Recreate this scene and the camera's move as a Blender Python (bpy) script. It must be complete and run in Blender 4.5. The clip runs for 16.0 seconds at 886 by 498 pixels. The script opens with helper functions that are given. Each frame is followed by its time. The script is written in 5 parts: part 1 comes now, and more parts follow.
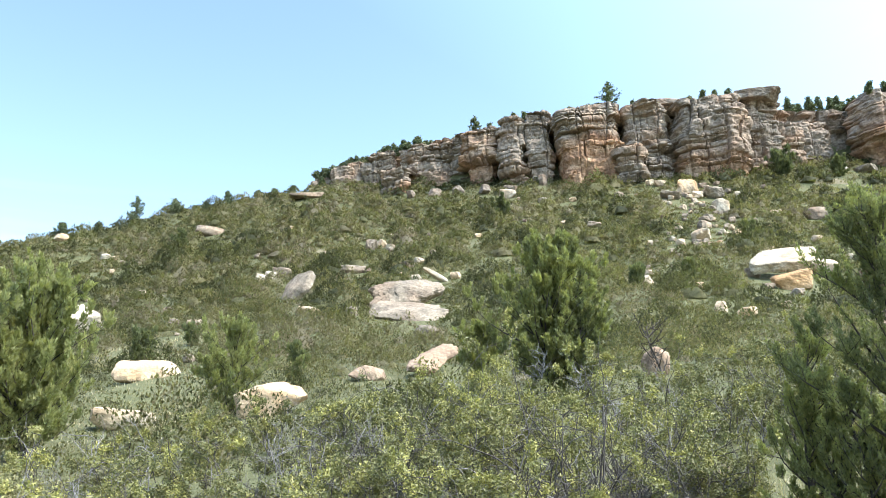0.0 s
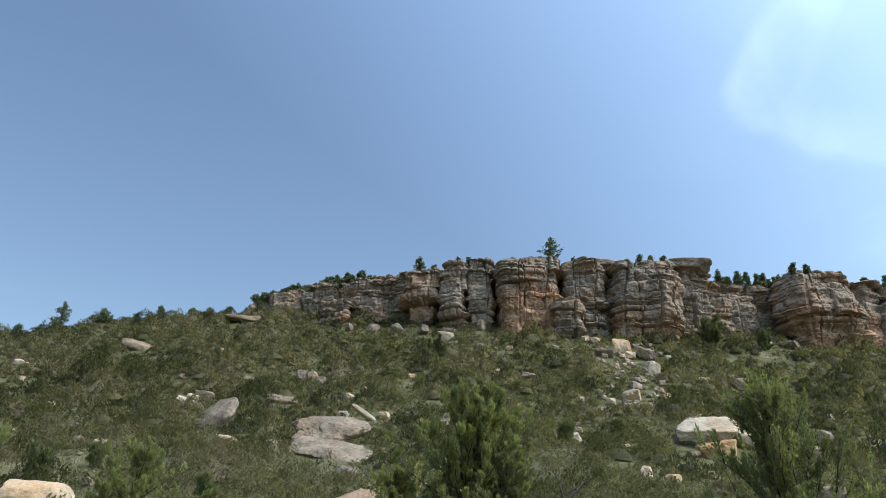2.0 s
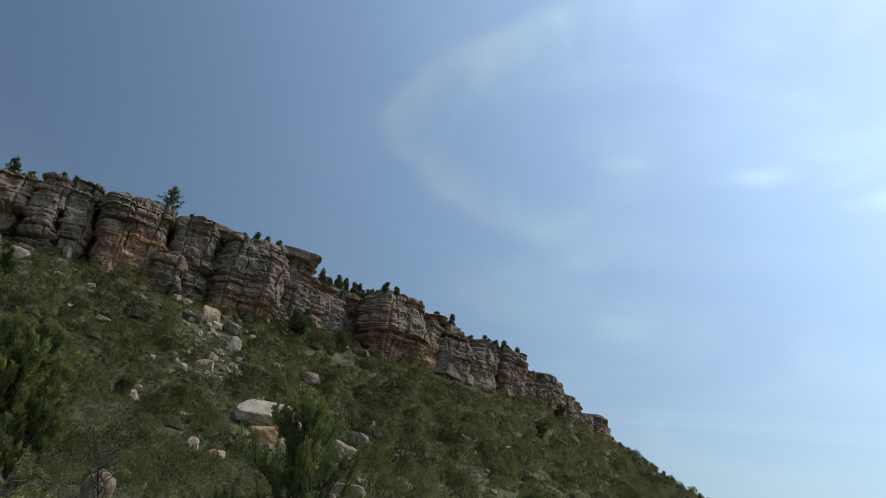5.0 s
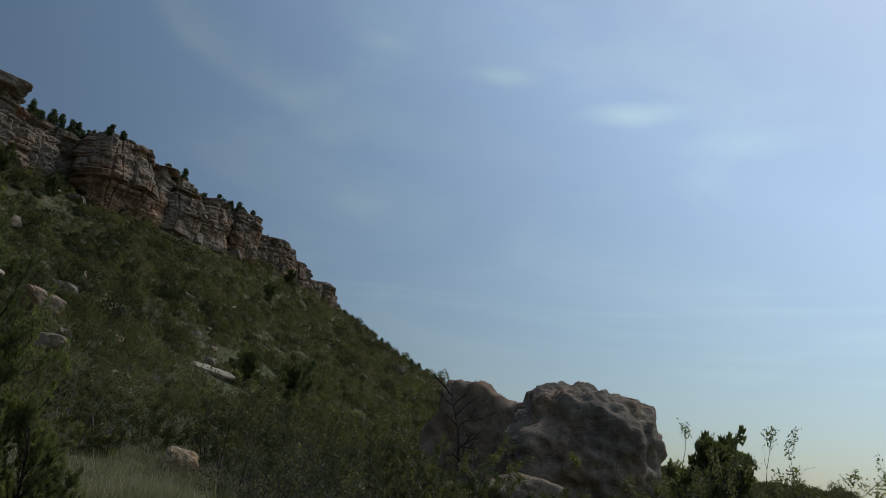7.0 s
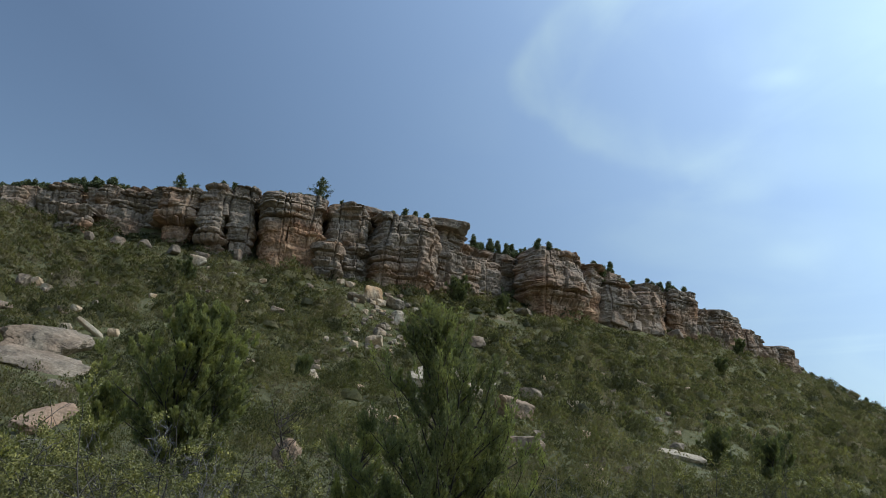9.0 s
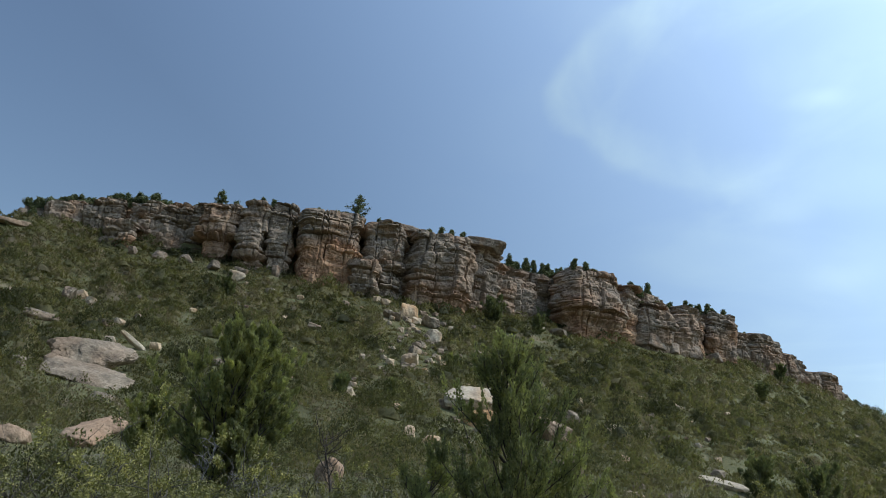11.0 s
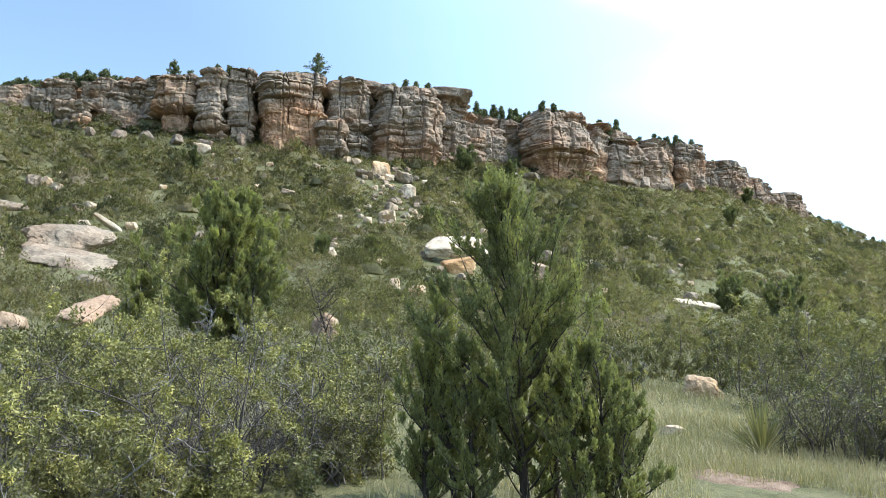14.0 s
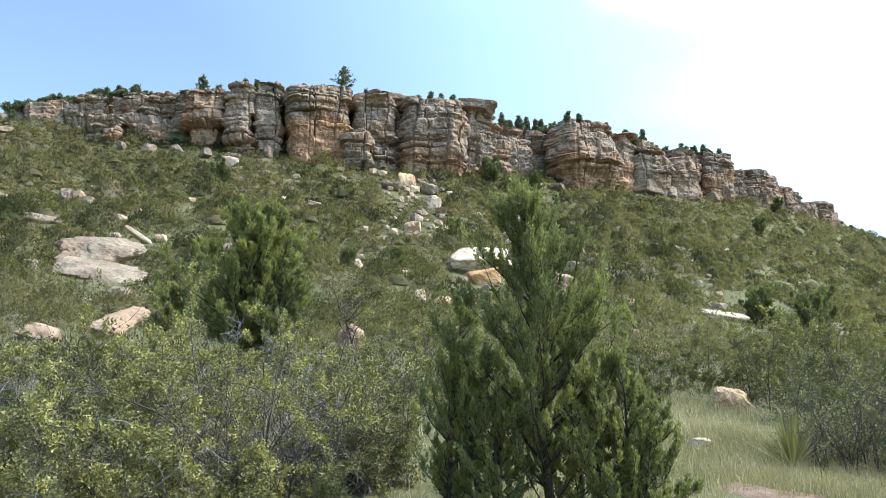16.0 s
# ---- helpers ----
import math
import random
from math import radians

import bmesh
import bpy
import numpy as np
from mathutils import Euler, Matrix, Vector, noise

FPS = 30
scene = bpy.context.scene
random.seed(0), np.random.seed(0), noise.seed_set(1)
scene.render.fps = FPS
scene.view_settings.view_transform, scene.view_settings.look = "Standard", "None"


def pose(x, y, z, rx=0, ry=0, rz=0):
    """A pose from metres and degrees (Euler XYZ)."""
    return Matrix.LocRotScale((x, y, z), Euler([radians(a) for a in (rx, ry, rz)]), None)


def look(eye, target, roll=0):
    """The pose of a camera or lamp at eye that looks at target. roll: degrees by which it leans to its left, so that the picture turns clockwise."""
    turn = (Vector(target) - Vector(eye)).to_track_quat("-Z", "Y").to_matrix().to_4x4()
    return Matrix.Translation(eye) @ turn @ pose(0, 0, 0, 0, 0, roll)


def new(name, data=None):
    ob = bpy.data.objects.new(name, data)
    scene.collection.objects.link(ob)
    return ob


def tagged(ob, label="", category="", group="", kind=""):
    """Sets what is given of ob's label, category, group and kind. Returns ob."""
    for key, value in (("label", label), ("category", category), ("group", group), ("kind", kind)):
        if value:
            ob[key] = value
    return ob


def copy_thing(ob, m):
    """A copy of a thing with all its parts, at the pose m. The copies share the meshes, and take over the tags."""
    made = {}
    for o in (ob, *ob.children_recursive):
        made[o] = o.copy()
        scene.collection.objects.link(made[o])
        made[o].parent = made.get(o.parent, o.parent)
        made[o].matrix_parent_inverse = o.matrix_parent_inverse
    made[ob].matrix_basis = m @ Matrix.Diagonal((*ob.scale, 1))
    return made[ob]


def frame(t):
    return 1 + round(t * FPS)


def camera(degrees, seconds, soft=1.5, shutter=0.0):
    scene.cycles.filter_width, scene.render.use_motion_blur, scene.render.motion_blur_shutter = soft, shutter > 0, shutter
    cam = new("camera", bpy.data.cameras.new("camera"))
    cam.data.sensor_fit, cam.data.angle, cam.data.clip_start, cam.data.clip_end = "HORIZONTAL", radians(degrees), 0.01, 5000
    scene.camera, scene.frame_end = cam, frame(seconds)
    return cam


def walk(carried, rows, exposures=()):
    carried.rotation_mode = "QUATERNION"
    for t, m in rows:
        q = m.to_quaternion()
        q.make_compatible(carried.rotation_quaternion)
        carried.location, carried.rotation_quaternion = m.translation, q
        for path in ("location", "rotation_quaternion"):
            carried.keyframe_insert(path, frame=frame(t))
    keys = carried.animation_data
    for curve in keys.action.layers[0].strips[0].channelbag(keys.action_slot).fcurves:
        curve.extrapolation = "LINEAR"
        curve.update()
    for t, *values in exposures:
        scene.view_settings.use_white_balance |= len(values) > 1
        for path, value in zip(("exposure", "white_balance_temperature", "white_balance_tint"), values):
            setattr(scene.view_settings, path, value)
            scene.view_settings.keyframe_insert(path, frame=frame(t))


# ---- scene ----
LENS = 61.48
PATH = [
    (0.0, -0.327, -0.008, 0.235, 103.88, 1.76, 22.3),
    (0.5, -0.319, -0.032, 0.253, 107.33, 1.83, 24.9),
    (1.0, -0.265, -0.0, 0.287, 110.61, 0.83, 24.21),
    (1.5, -0.207, -0.006, 0.327, 113.19, -2.08, 20.74),
    (2.0, -0.066, -0.087, 0.331, 114.5, -2.03, 16.21),
    (2.5, 0.001, -0.059, 0.343, 114.14, -2.37, 10.84),
    (3.0, 0.082, -0.103, 0.358, 114.71, -2.23, 5.84),
    (3.5, 0.142, -0.13, 0.358, 114.78, -2.17, 2.26),
    (4.0, 0.256, -0.264, 0.339, 115.27, -3.27, -1.51),
    (4.5, 0.285, -0.341, 0.311, 115.08, -6.12, -6.91),
    (5.0, 0.035, -0.411, 0.463, 115.28, -7.04, -17.55),
    (5.2, -0.0, -0.32, 0.478, 115.22, -7.79, -23.77),
    (5.55, 0.1, -0.2, 0.42, 114.0, -7.6, -33.5),
    (5.95, 0.25, 0.0, 0.34, 111.5, -7.2, -41.0),
    (6.4, 0.4, 0.15, 0.26, 108.6, -6.6, -44.0),
    (6.9, 0.5, 0.25, 0.21, 107.7, -5.9, -40.0),
    (7.3, 0.575, 0.31, 0.186, 108.33, -5.6, -33.04),
    (7.5, 0.645, 0.377, 0.182, 109.76, -6.29, -30.64),
    (8.0, 0.659, 0.498, 0.19, 111.09, -10.27, -15.76),
    (8.5, 0.606, 0.218, 0.119, 110.53, -5.7, -5.38),
    (9.0, 0.555, 0.219, 0.111, 111.1, -3.67, -3.49),
    (9.5, 0.527, 0.202, 0.123, 111.55, -4.63, -3.16),
    (9.7, 0.545, 0.161, 0.098, 112.81, -5.0, -2.8),
    (11.8, -0.067, 0.098, 0.221, 111.98, -3.98, 0.8),
    (12.0, -0.082, 0.06, 0.198, 111.85, -1.04, 1.29),
    (12.5, -0.062, 0.046, 0.119, 106.64, -0.32, 1.92),
    (13.0, -0.048, 0.064, 0.022, 102.73, -0.76, 2.59),
    (13.5, -0.001, 0.044, -0.028, 101.44, -0.04, -0.13),
    (14.0, -0.015, 0.049, 0.004, 101.15, 0.2, -1.97),
    (14.5, -0.026, 0.03, 0.031, 102.59, 1.12, -1.19),
    (15.0, -0.007, 0.008, 0.024, 103.31, 1.82, -0.52),
    (15.5, 0.007, 0.01, 0.008, 102.8, 0.65, 0.04),
    (16.0, -0.0, 0.0, -0.0, 102.0, 0.0, 0.0),
]
EXPOSURES = [
    (0, 1.5), (0.5, 1.16), (1, 0.85), (1.5, 0.6), (2, 0.3), (2.5, 0.05), (3, -0.05), (3.5, -0.1), (4, -0.28), (4.5, -0.5), (5, -0.75), (5.2, -0.85), (7.3, -1.58), (7.5, -1.6), (8, -1.32), (8.5, -0.7), (9, -0.37), (9.7, -0.27), (11.8, -0.25), (12, -0.25), (12.5, -0.05), (13, 0.5), (13.5, 0.95), (14, 1.12), (14.5, 1.15), (15, 1.05), (15.5, 1.05), (16, 1.1),
]
cam = camera(LENS, 16.0, soft=0.75)
walk(cam, [(t, pose(x, y, z, rx, ry, rz)) for t, x, y, z, rx, ry, rz in PATH], [(t, stops, 6500, 8) for t, stops in EXPOSURES])

# ---- light: hazy summer sky and one sun, high to the right of the hill ----
SUN_BEARING, SUN_HEIGHT = 92.0, 56.0
world = bpy.data.worlds.new("sky")
scene.world = world
world.use_nodes = True
wn, wl = world.node_tree.nodes, world.node_tree.links
sky = wn.new("ShaderNodeTexSky")
sky.sky_type, sky.sun_disc = "NISHITA", False
sky.sun_elevation, sky.sun_rotation = radians(SUN_HEIGHT), radians(SUN_BEARING)
sky.altitude, sky.air_density, sky.dust_density, sky.ozone_density = 1400, 1.45, 3.4, 2.4
background = wn["Background"]
background.inputs["Strength"].default_value = 0.15


def sum_of(kind, a, b=None, c=None):
    """A math node of the sky; a, b and c are numbers or sockets."""
    m = wn.new("ShaderNodeMath")
    m.operation = kind
    for socket, v in zip(m.inputs, (a, b, c)):
        if isinstance(v, (int, float)):
            socket.default_value = v
        elif v is not None:
            wl.new(v, socket)
    return m.outputs[0]


def between(a, b, x):
    m = wn.new("ShaderNodeMapRange")
    m.interpolation_type = "SMOOTHSTEP"
    m.inputs["From Min"].default_value, m.inputs["From Max"].default_value = a, b
    wl.new(x, m.inputs["Value"])
    return m.outputs[0]


def wisps(scale, stretch, detail=5, distortion=0.0):
    m, t = wn.new("ShaderNodeMapping"), wn.new("ShaderNodeTexNoise")
    m.inputs["Scale"].default_value = stretch
    t.inputs["Scale"].default_value, t.inputs["Detail"].default_value, t.inputs["Distortion"].default_value = scale, detail, distortion
    wl.new(dome.outputs[0], m.inputs[0])
    wl.new(m.outputs[0], t.inputs["Vector"])
    return t.outputs["Fac"]


# thin cirrus, placed by bearing and height in the sky, in degrees
way = wn.new("ShaderNodeTexCoord")
axes = wn.new("ShaderNodeSeparateXYZ")
wl.new(way.outputs["Generated"], axes.inputs[0])
bearing_of = sum_of("MULTIPLY", sum_of("ARCTAN2", axes.outputs[0], axes.outputs[1]), 57.2958)
height_of = sum_of("MULTIPLY", sum_of("ARCSINE", axes.outputs[2]), 57.2958)
dome = wn.new("ShaderNodeCombineXYZ")
wl.new(bearing_of, dome.inputs[0])
wl.new(height_of, dome.inputs[1])
ragged = sum_of("MULTIPLY", sum_of("SUBTRACT", wisps(0.16, (1, 1, 1), 5), 0.5), 3.0)
rise = sum_of("SUBTRACT", sum_of("ADD", height_of, ragged), 34.0)
upper = between(-1.5, 1.5, rise)
bend = sum_of("ADD", sum_of("MULTIPLY", upper, -0.12), 0.27)
edge = sum_of("ADD", sum_of("MULTIPLY", sum_of("MULTIPLY", rise, rise), bend), 7.4)
across = sum_of("DIVIDE", sum_of("SUBTRACT", sum_of("ADD", bearing_of, ragged), edge),
                sum_of("SQRT", sum_of("ADD", 1.0, sum_of("POWER", sum_of("MULTIPLY", sum_of("MULTIPLY", rise, bend), 2.0), 2.0))))
hook = sum_of("MULTIPLY", between(-0.8, 0.7, across), sum_of("SUBTRACT", 1.0, between(0.3, 5.5, across)))
hook = sum_of("MULTIPLY", hook, sum_of("MULTIPLY", between(23.0, 28.0, height_of), sum_of("SUBTRACT", 1.0, between(44.0, 58.0, height_of))))
veil = sum_of("MULTIPLY", sum_of("SUBTRACT", 1.0, between(0, 14, across)), between(-0.5, 1.0, across))
veil = sum_of("MULTIPLY", sum_of("MULTIPLY", veil, between(25, 40, height_of)), between(0.4, 0.75, wisps(0.12, (1, 1, 1), 6, 0.6)))


def puff(bearing, height, wide, tall):
    dx = sum_of("DIVIDE", sum_of("SUBTRACT", sum_of("ADD", bearing_of, ragged), bearing), wide)
    dy = sum_of("DIVIDE", sum_of("SUBTRACT", sum_of("ADD", height_of, sum_of("MULTIPLY", ragged, 0.4)), height), tall)
    far = sum_of("SQRT", sum_of("ADD", sum_of("MULTIPLY", dx, dx), sum_of("MULTIPLY", dy, dy)))
    return sum_of("SUBTRACT", 1.0, between(0.0, 1.0, far))


streaks = sum_of("MULTIPLY", between(0.45, 0.72, wisps(0.5, (0.09, 1.3, 1), 5, 0.4)), sum_of("MULTIPLY", between(5, 9, height_of), sum_of("SUBTRACT", 1.0, between(14, 19, height_of))))
faint = sum_of("MULTIPLY", between(0.42, 0.8, wisps(0.09, (0.7, 1.6, 1), 6, 0.8)), sum_of("MULTIPLY", between(-10, 30, bearing_of), 0.25))
cover = sum_of("ADD", sum_of("MULTIPLY", hook, sum_of("ADD", 0.06, sum_of("MULTIPLY", wisps(0.25, (1, 1, 1), 4), 0.29))), sum_of("MULTIPLY", veil, 0.35))
for amount, spot in ((0.42, (40.2, 31.0, 4.5, 1.1)), (0.55, (51.0, 28.4, 6.0, 1.3)), (0.22, (29.5, 32.4, 3.5, 1.2)), (0.26, (26.0, 25.0, 3.5, 1.6)), (0.15, (29.3, 20.3, 3.5, 1.4)), (0.25, (60.0, 26.0, 7.0, 1.6))):
    cover = sum_of("ADD", cover, sum_of("MULTIPLY", puff(*spot), amount))
cover = sum_of("ADD", cover, sum_of("ADD", sum_of("MULTIPLY", streaks, 0.2), faint))
cover = sum_of("MINIMUM", cover, 0.9)
parts = wn.new("ShaderNodeSeparateColor")
white = wn.new("ShaderNodeCombineColor")
wl.new(sky.outputs[0], parts.inputs[0])
for k, amount in enumerate((0.76, 1.02, 1.12)):
    wl.new(sum_of("MULTIPLY", parts.outputs[2], amount), white.inputs[k])
clouded = wn.new("ShaderNodeMix")
clouded.data_type = "RGBA"
wl.new(cover, clouded.inputs["Factor"])
wl.new(sky.outputs[0], clouded.inputs["A"])
wl.new(white.outputs[0], clouded.inputs["B"])
# the haze brightens and whitens towards the sun
toward = wn.new("ShaderNodeVectorMath")
toward.operation = "DOT_PRODUCT"
wl.new(way.outputs["Generated"], toward.inputs[0])
sun_b, sun_h = radians(SUN_BEARING), radians(SUN_HEIGHT)
toward.inputs[1].default_value = (math.sin(sun_b) * math.cos(sun_h), math.cos(sun_b) * math.cos(sun_h), math.sin(sun_h))
off = sum_of("MULTIPLY", sum_of("ARCCOSINE", toward.outputs["Value"]), 57.2958)
stops_up = sum_of("MINIMUM", sum_of("MAXIMUM", sum_of("SUBTRACT", 0.95, sum_of("MULTIPLY", sum_of("SUBTRACT", off, 46.0), 0.035)), -0.2), 1.15)
gain = sum_of("POWER", 2.0, stops_up)
hazed = wn.new("ShaderNodeMix")
hazed.data_type = "RGBA"
wl.new(sum_of("MULTIPLY", sum_of("SUBTRACT", 1.0, between(40.0, 85.0, off)), 0.16), hazed.inputs["Factor"])
wl.new(clouded.outputs["Result"], hazed.inputs["A"])
wl.new(white.outputs[0], hazed.inputs["B"])
glow = wn.new("ShaderNodeVectorMath")
glow.operation = "SCALE"
wl.new(hazed.outputs["Result"], glow.inputs[0])
wl.new(gain, glow.inputs["Scale"])
wl.new(glow.outputs[0], background.inputs["Color"])

sun = new("sun", bpy.data.lights.new("sun", "SUN"))
sun.data.energy, sun.data.angle, sun.data.color = 2.5, radians(0.6), (1.0, 0.95, 0.87)
b, h = radians(SUN_BEARING), radians(SUN_HEIGHT)
sun.matrix_world = look((0, 0, 60), (-math.sin(b) * math.cos(h), -math.cos(b) * math.cos(h), 60 - math.sin(h)))

# ---- small tools ----
rng = np.random.default_rng(7)


def hashed(ix, iy, iz):
    n = (ix * 374761393 + iy * 668265263 + iz * 2147483647 + 1013904223).astype(np.int64)
    n = (n ^ (n >> 13)) * 1274126177
    n = n ^ (n >> 16)
    return (n & 0xFFFFF) / float(0xFFFFF)


def grain(p):
    """Smooth value noise from 0 to 1 at the points p (n, 3)."""
    p = np.asarray(p, float)
    i = np.floor(p).astype(np.int64)
    f = p - i
    f = f * f * (3 - 2 * f)
    total = 0
    for dx in (0, 1):
        for dy in (0, 1):
            for dz in (0, 1):
                w = np.where(dx, f[:, 0], 1 - f[:, 0]) * np.where(dy, f[:, 1], 1 - f[:, 1]) * np.where(dz, f[:, 2], 1 - f[:, 2])
                total = total + w * hashed(i[:, 0] + dx, i[:, 1] + dy, i[:, 2] + dz)
    return total


def fractal(p, octaves=4):
    p, total, size = np.asarray(p, float), 0, 0.5
    for k in range(octaves):
        total = total + size * (grain(p + 17.3 * k) - 0.5)
        p, size = p * 2.03, size * 0.5
    return total * 2


def smooth(a, b, x):
    u = np.clip((x - a) / (b - a), 0, 1)
    return u * u * (3 - 2 * u)


def solid(name, verts, faces, material, soft=True, values=None, normals=None):
    """A mesh object from arrays; faces is one (n, 3) or (n, 4) array or a list of such."""
    faces = [np.asarray(f, np.int32) for f in (faces if isinstance(faces, list) else [faces])]
    verts = np.asarray(verts, np.float32)
    me = bpy.data.meshes.new(name)
    me.vertices.add(len(verts))
    me.vertices.foreach_set("co", verts.ravel())
    loops = np.concatenate([f.ravel() for f in faces])
    sizes = np.concatenate([np.full(len(f), f.shape[1], np.int32) for f in faces])
    me.loops.add(len(loops))
    me.loops.foreach_set("vertex_index", loops)
    me.polygons.add(len(sizes))
    me.polygons.foreach_set("loop_start", np.concatenate([[0], np.cumsum(sizes)[:-1]]).astype(np.int32))
    me.polygons.foreach_set("loop_total", sizes)
    me.polygons.foreach_set("use_smooth", np.full(len(sizes), soft))
    for key, v in (values or {}).items():
        me.attributes.new(key, "FLOAT", "POINT").data.foreach_set("value", np.asarray(v, np.float32))
    me.update()
    me.validate()
    if normals is not None:
        me.attributes.new("custom_normal", "FLOAT_VECTOR", "POINT").data.foreach_set("vector", np.asarray(normals, np.float32).ravel())
    me.materials.append(material)
    return new(name, me)


def under(ob, parent):
    ob.parent = parent
    return ob


def grid_faces(rows, columns, closed=True):
    a = np.arange(rows - 1)[:, None] * columns
    c = np.arange(columns if closed else columns - 1)[None, :]
    d = (c + 1) % columns
    return np.stack([a + c, a + d, a + columns + d, a + columns + c], -1).reshape(-1, 4)


# ---- materials ----
def material(name, rough=0.9):
    m = bpy.data.materials.new(name)
    m.use_nodes = True
    n, l = m.node_tree.nodes, m.node_tree.links
    p = n["Principled BSDF"]
    p.inputs["Roughness"].default_value = rough
    p.inputs["Specular IOR Level"].default_value = 0.25
    return m, n, l, p


def ramp(n, l, source, stops):
    r = n.new("ShaderNodeValToRGB")
    e = r.color_ramp.elements
    while len(e) < len(stops):
        e.new(0.5)
    for k, (at, colour) in zip(e, stops):
        k.position, k.color = at, (*colour, 1)
    l.new(source, r.inputs[0])
    return r.outputs[0]


def noise_of(n, l, scale, detail=4, rough=0.55, stretch=(1, 1, 1), distortion=0.0):
    c, m, t = n.new("ShaderNodeNewGeometry"), n.new("ShaderNodeMapping"), n.new("ShaderNodeTexNoise")
    m.inputs["Scale"].default_value = stretch
    t.inputs["Scale"].default_value, t.inputs["Detail"].default_value = scale, detail
    t.inputs["Roughness"].default_value, t.inputs["Distortion"].default_value = rough, distortion
    l.new(c.outputs["Position"], m.inputs[0])
    l.new(m.outputs[0], t.inputs["Vector"])
    return t.outputs["Fac"]


def blend(n, l, kind, factor, a, b):
    x = n.new("ShaderNodeMix")
    x.data_type, x.blend_type = "RGBA", kind
    for socket, v in ((x.inputs["Factor"], factor), (x.inputs["A"], a), (x.inputs["B"], b)):
        if isinstance(v, (int, float)):
            socket.default_value = v
        elif isinstance(v, tuple):
            socket.default_value = (*v, 1)
        else:
            l.new(v, socket)
    return x.outputs["Result"]


def bump(n, l, p, height, strength, distance):
    k = n.new("ShaderNodeBump")
    k.inputs["Strength"].default_value, k.inputs["Distance"].default_value = strength, distance
    l.new(height, k.inputs["Height"])
    l.new(k.outputs[0], p.inputs["Normal"])


def value_of(n, key):
    a = n.new("ShaderNodeAttribute")
    a.attribute_name = key
    return a.outputs["Fac"]


def sandstone(name, greys, irons, banding=1.0, spots=0.75):
    """Weathered sandstone: grey crust in thin beds over orange stone, which shows where 'iron' is high."""
    m, n, l, p = material(name, 0.92)
    crust = ramp(n, l, noise_of(n, l, 0.55, 6, 0.65, (0.5 + 0.5 * (1 - banding), 0.5 + 0.5 * (1 - banding), 1 + 0.9 * banding), 0.9), [(0.3, greys[0]), (0.5, greys[1]), (0.68, greys[2])])
    stone = ramp(n, l, noise_of(n, l, 0.4, 5, 0.6, (0.6, 0.6, 0.6 + banding), 0.6), [(0.32, irons[0]), (0.5, irons[1]), (0.7, irons[2])])
    both = blend(n, l, "MIX", value_of(n, "iron"), crust, stone)
    streak = ramp(n, l, noise_of(n, l, 0.9, 4, 0.6, (1.2, 1.2, 0.12)), [(0.55, (1, 1, 1)), (0.75, (0.55, 0.53, 0.52))])
    both = blend(n, l, "MULTIPLY", 0.5, both, streak)
    fine = ramp(n, l, noise_of(n, l, 7.0, 5, 0.7), [(0.32, (0.55, 0.55, 0.55)), (0.62, (1.15, 1.13, 1.1))])
    lichen = ramp(n, l, noise_of(n, l, 1.7, 7, 0.7, distortion=0.5), [(0.36, (0.42, 0.41, 0.4)), (0.5, (0.95, 0.94, 0.92)), (0.7, (1.1, 1.09, 1.07))])
    both = blend(n, l, "MULTIPLY", spots, both, lichen)
    l.new(blend(n, l, "MULTIPLY", 0.7, both, fine), p.inputs["Base Color"])
    bump(n, l, p, noise_of(n, l, 3.0, 6, 0.7, (1, 1, 1 + 1.5 * banding)), 0.7, 0.05 + 0.07 * banding)
    return m


CLIFF = sandstone("cliff_sandstone", [(0.145, 0.117, 0.094), (0.265, 0.214, 0.167), (0.39, 0.325, 0.255)], [(0.23, 0.125, 0.075), (0.37, 0.215, 0.125), (0.48, 0.335, 0.215)])
BOULDER = sandstone("boulder_sandstone", [(0.13, 0.107, 0.083), (0.24, 0.197, 0.148), (0.36, 0.30, 0.226)], [(0.25, 0.155, 0.10), (0.35, 0.235, 0.155), (0.44, 0.335, 0.245)], 0.1)
PALE = sandstone("pale_sandstone", [(0.33, 0.275, 0.205), (0.48, 0.41, 0.31), (0.58, 0.505, 0.39)], [(0.40, 0.22, 0.10), (0.55, 0.33, 0.16), (0.62, 0.44, 0.27)], 0.1, 0.35)


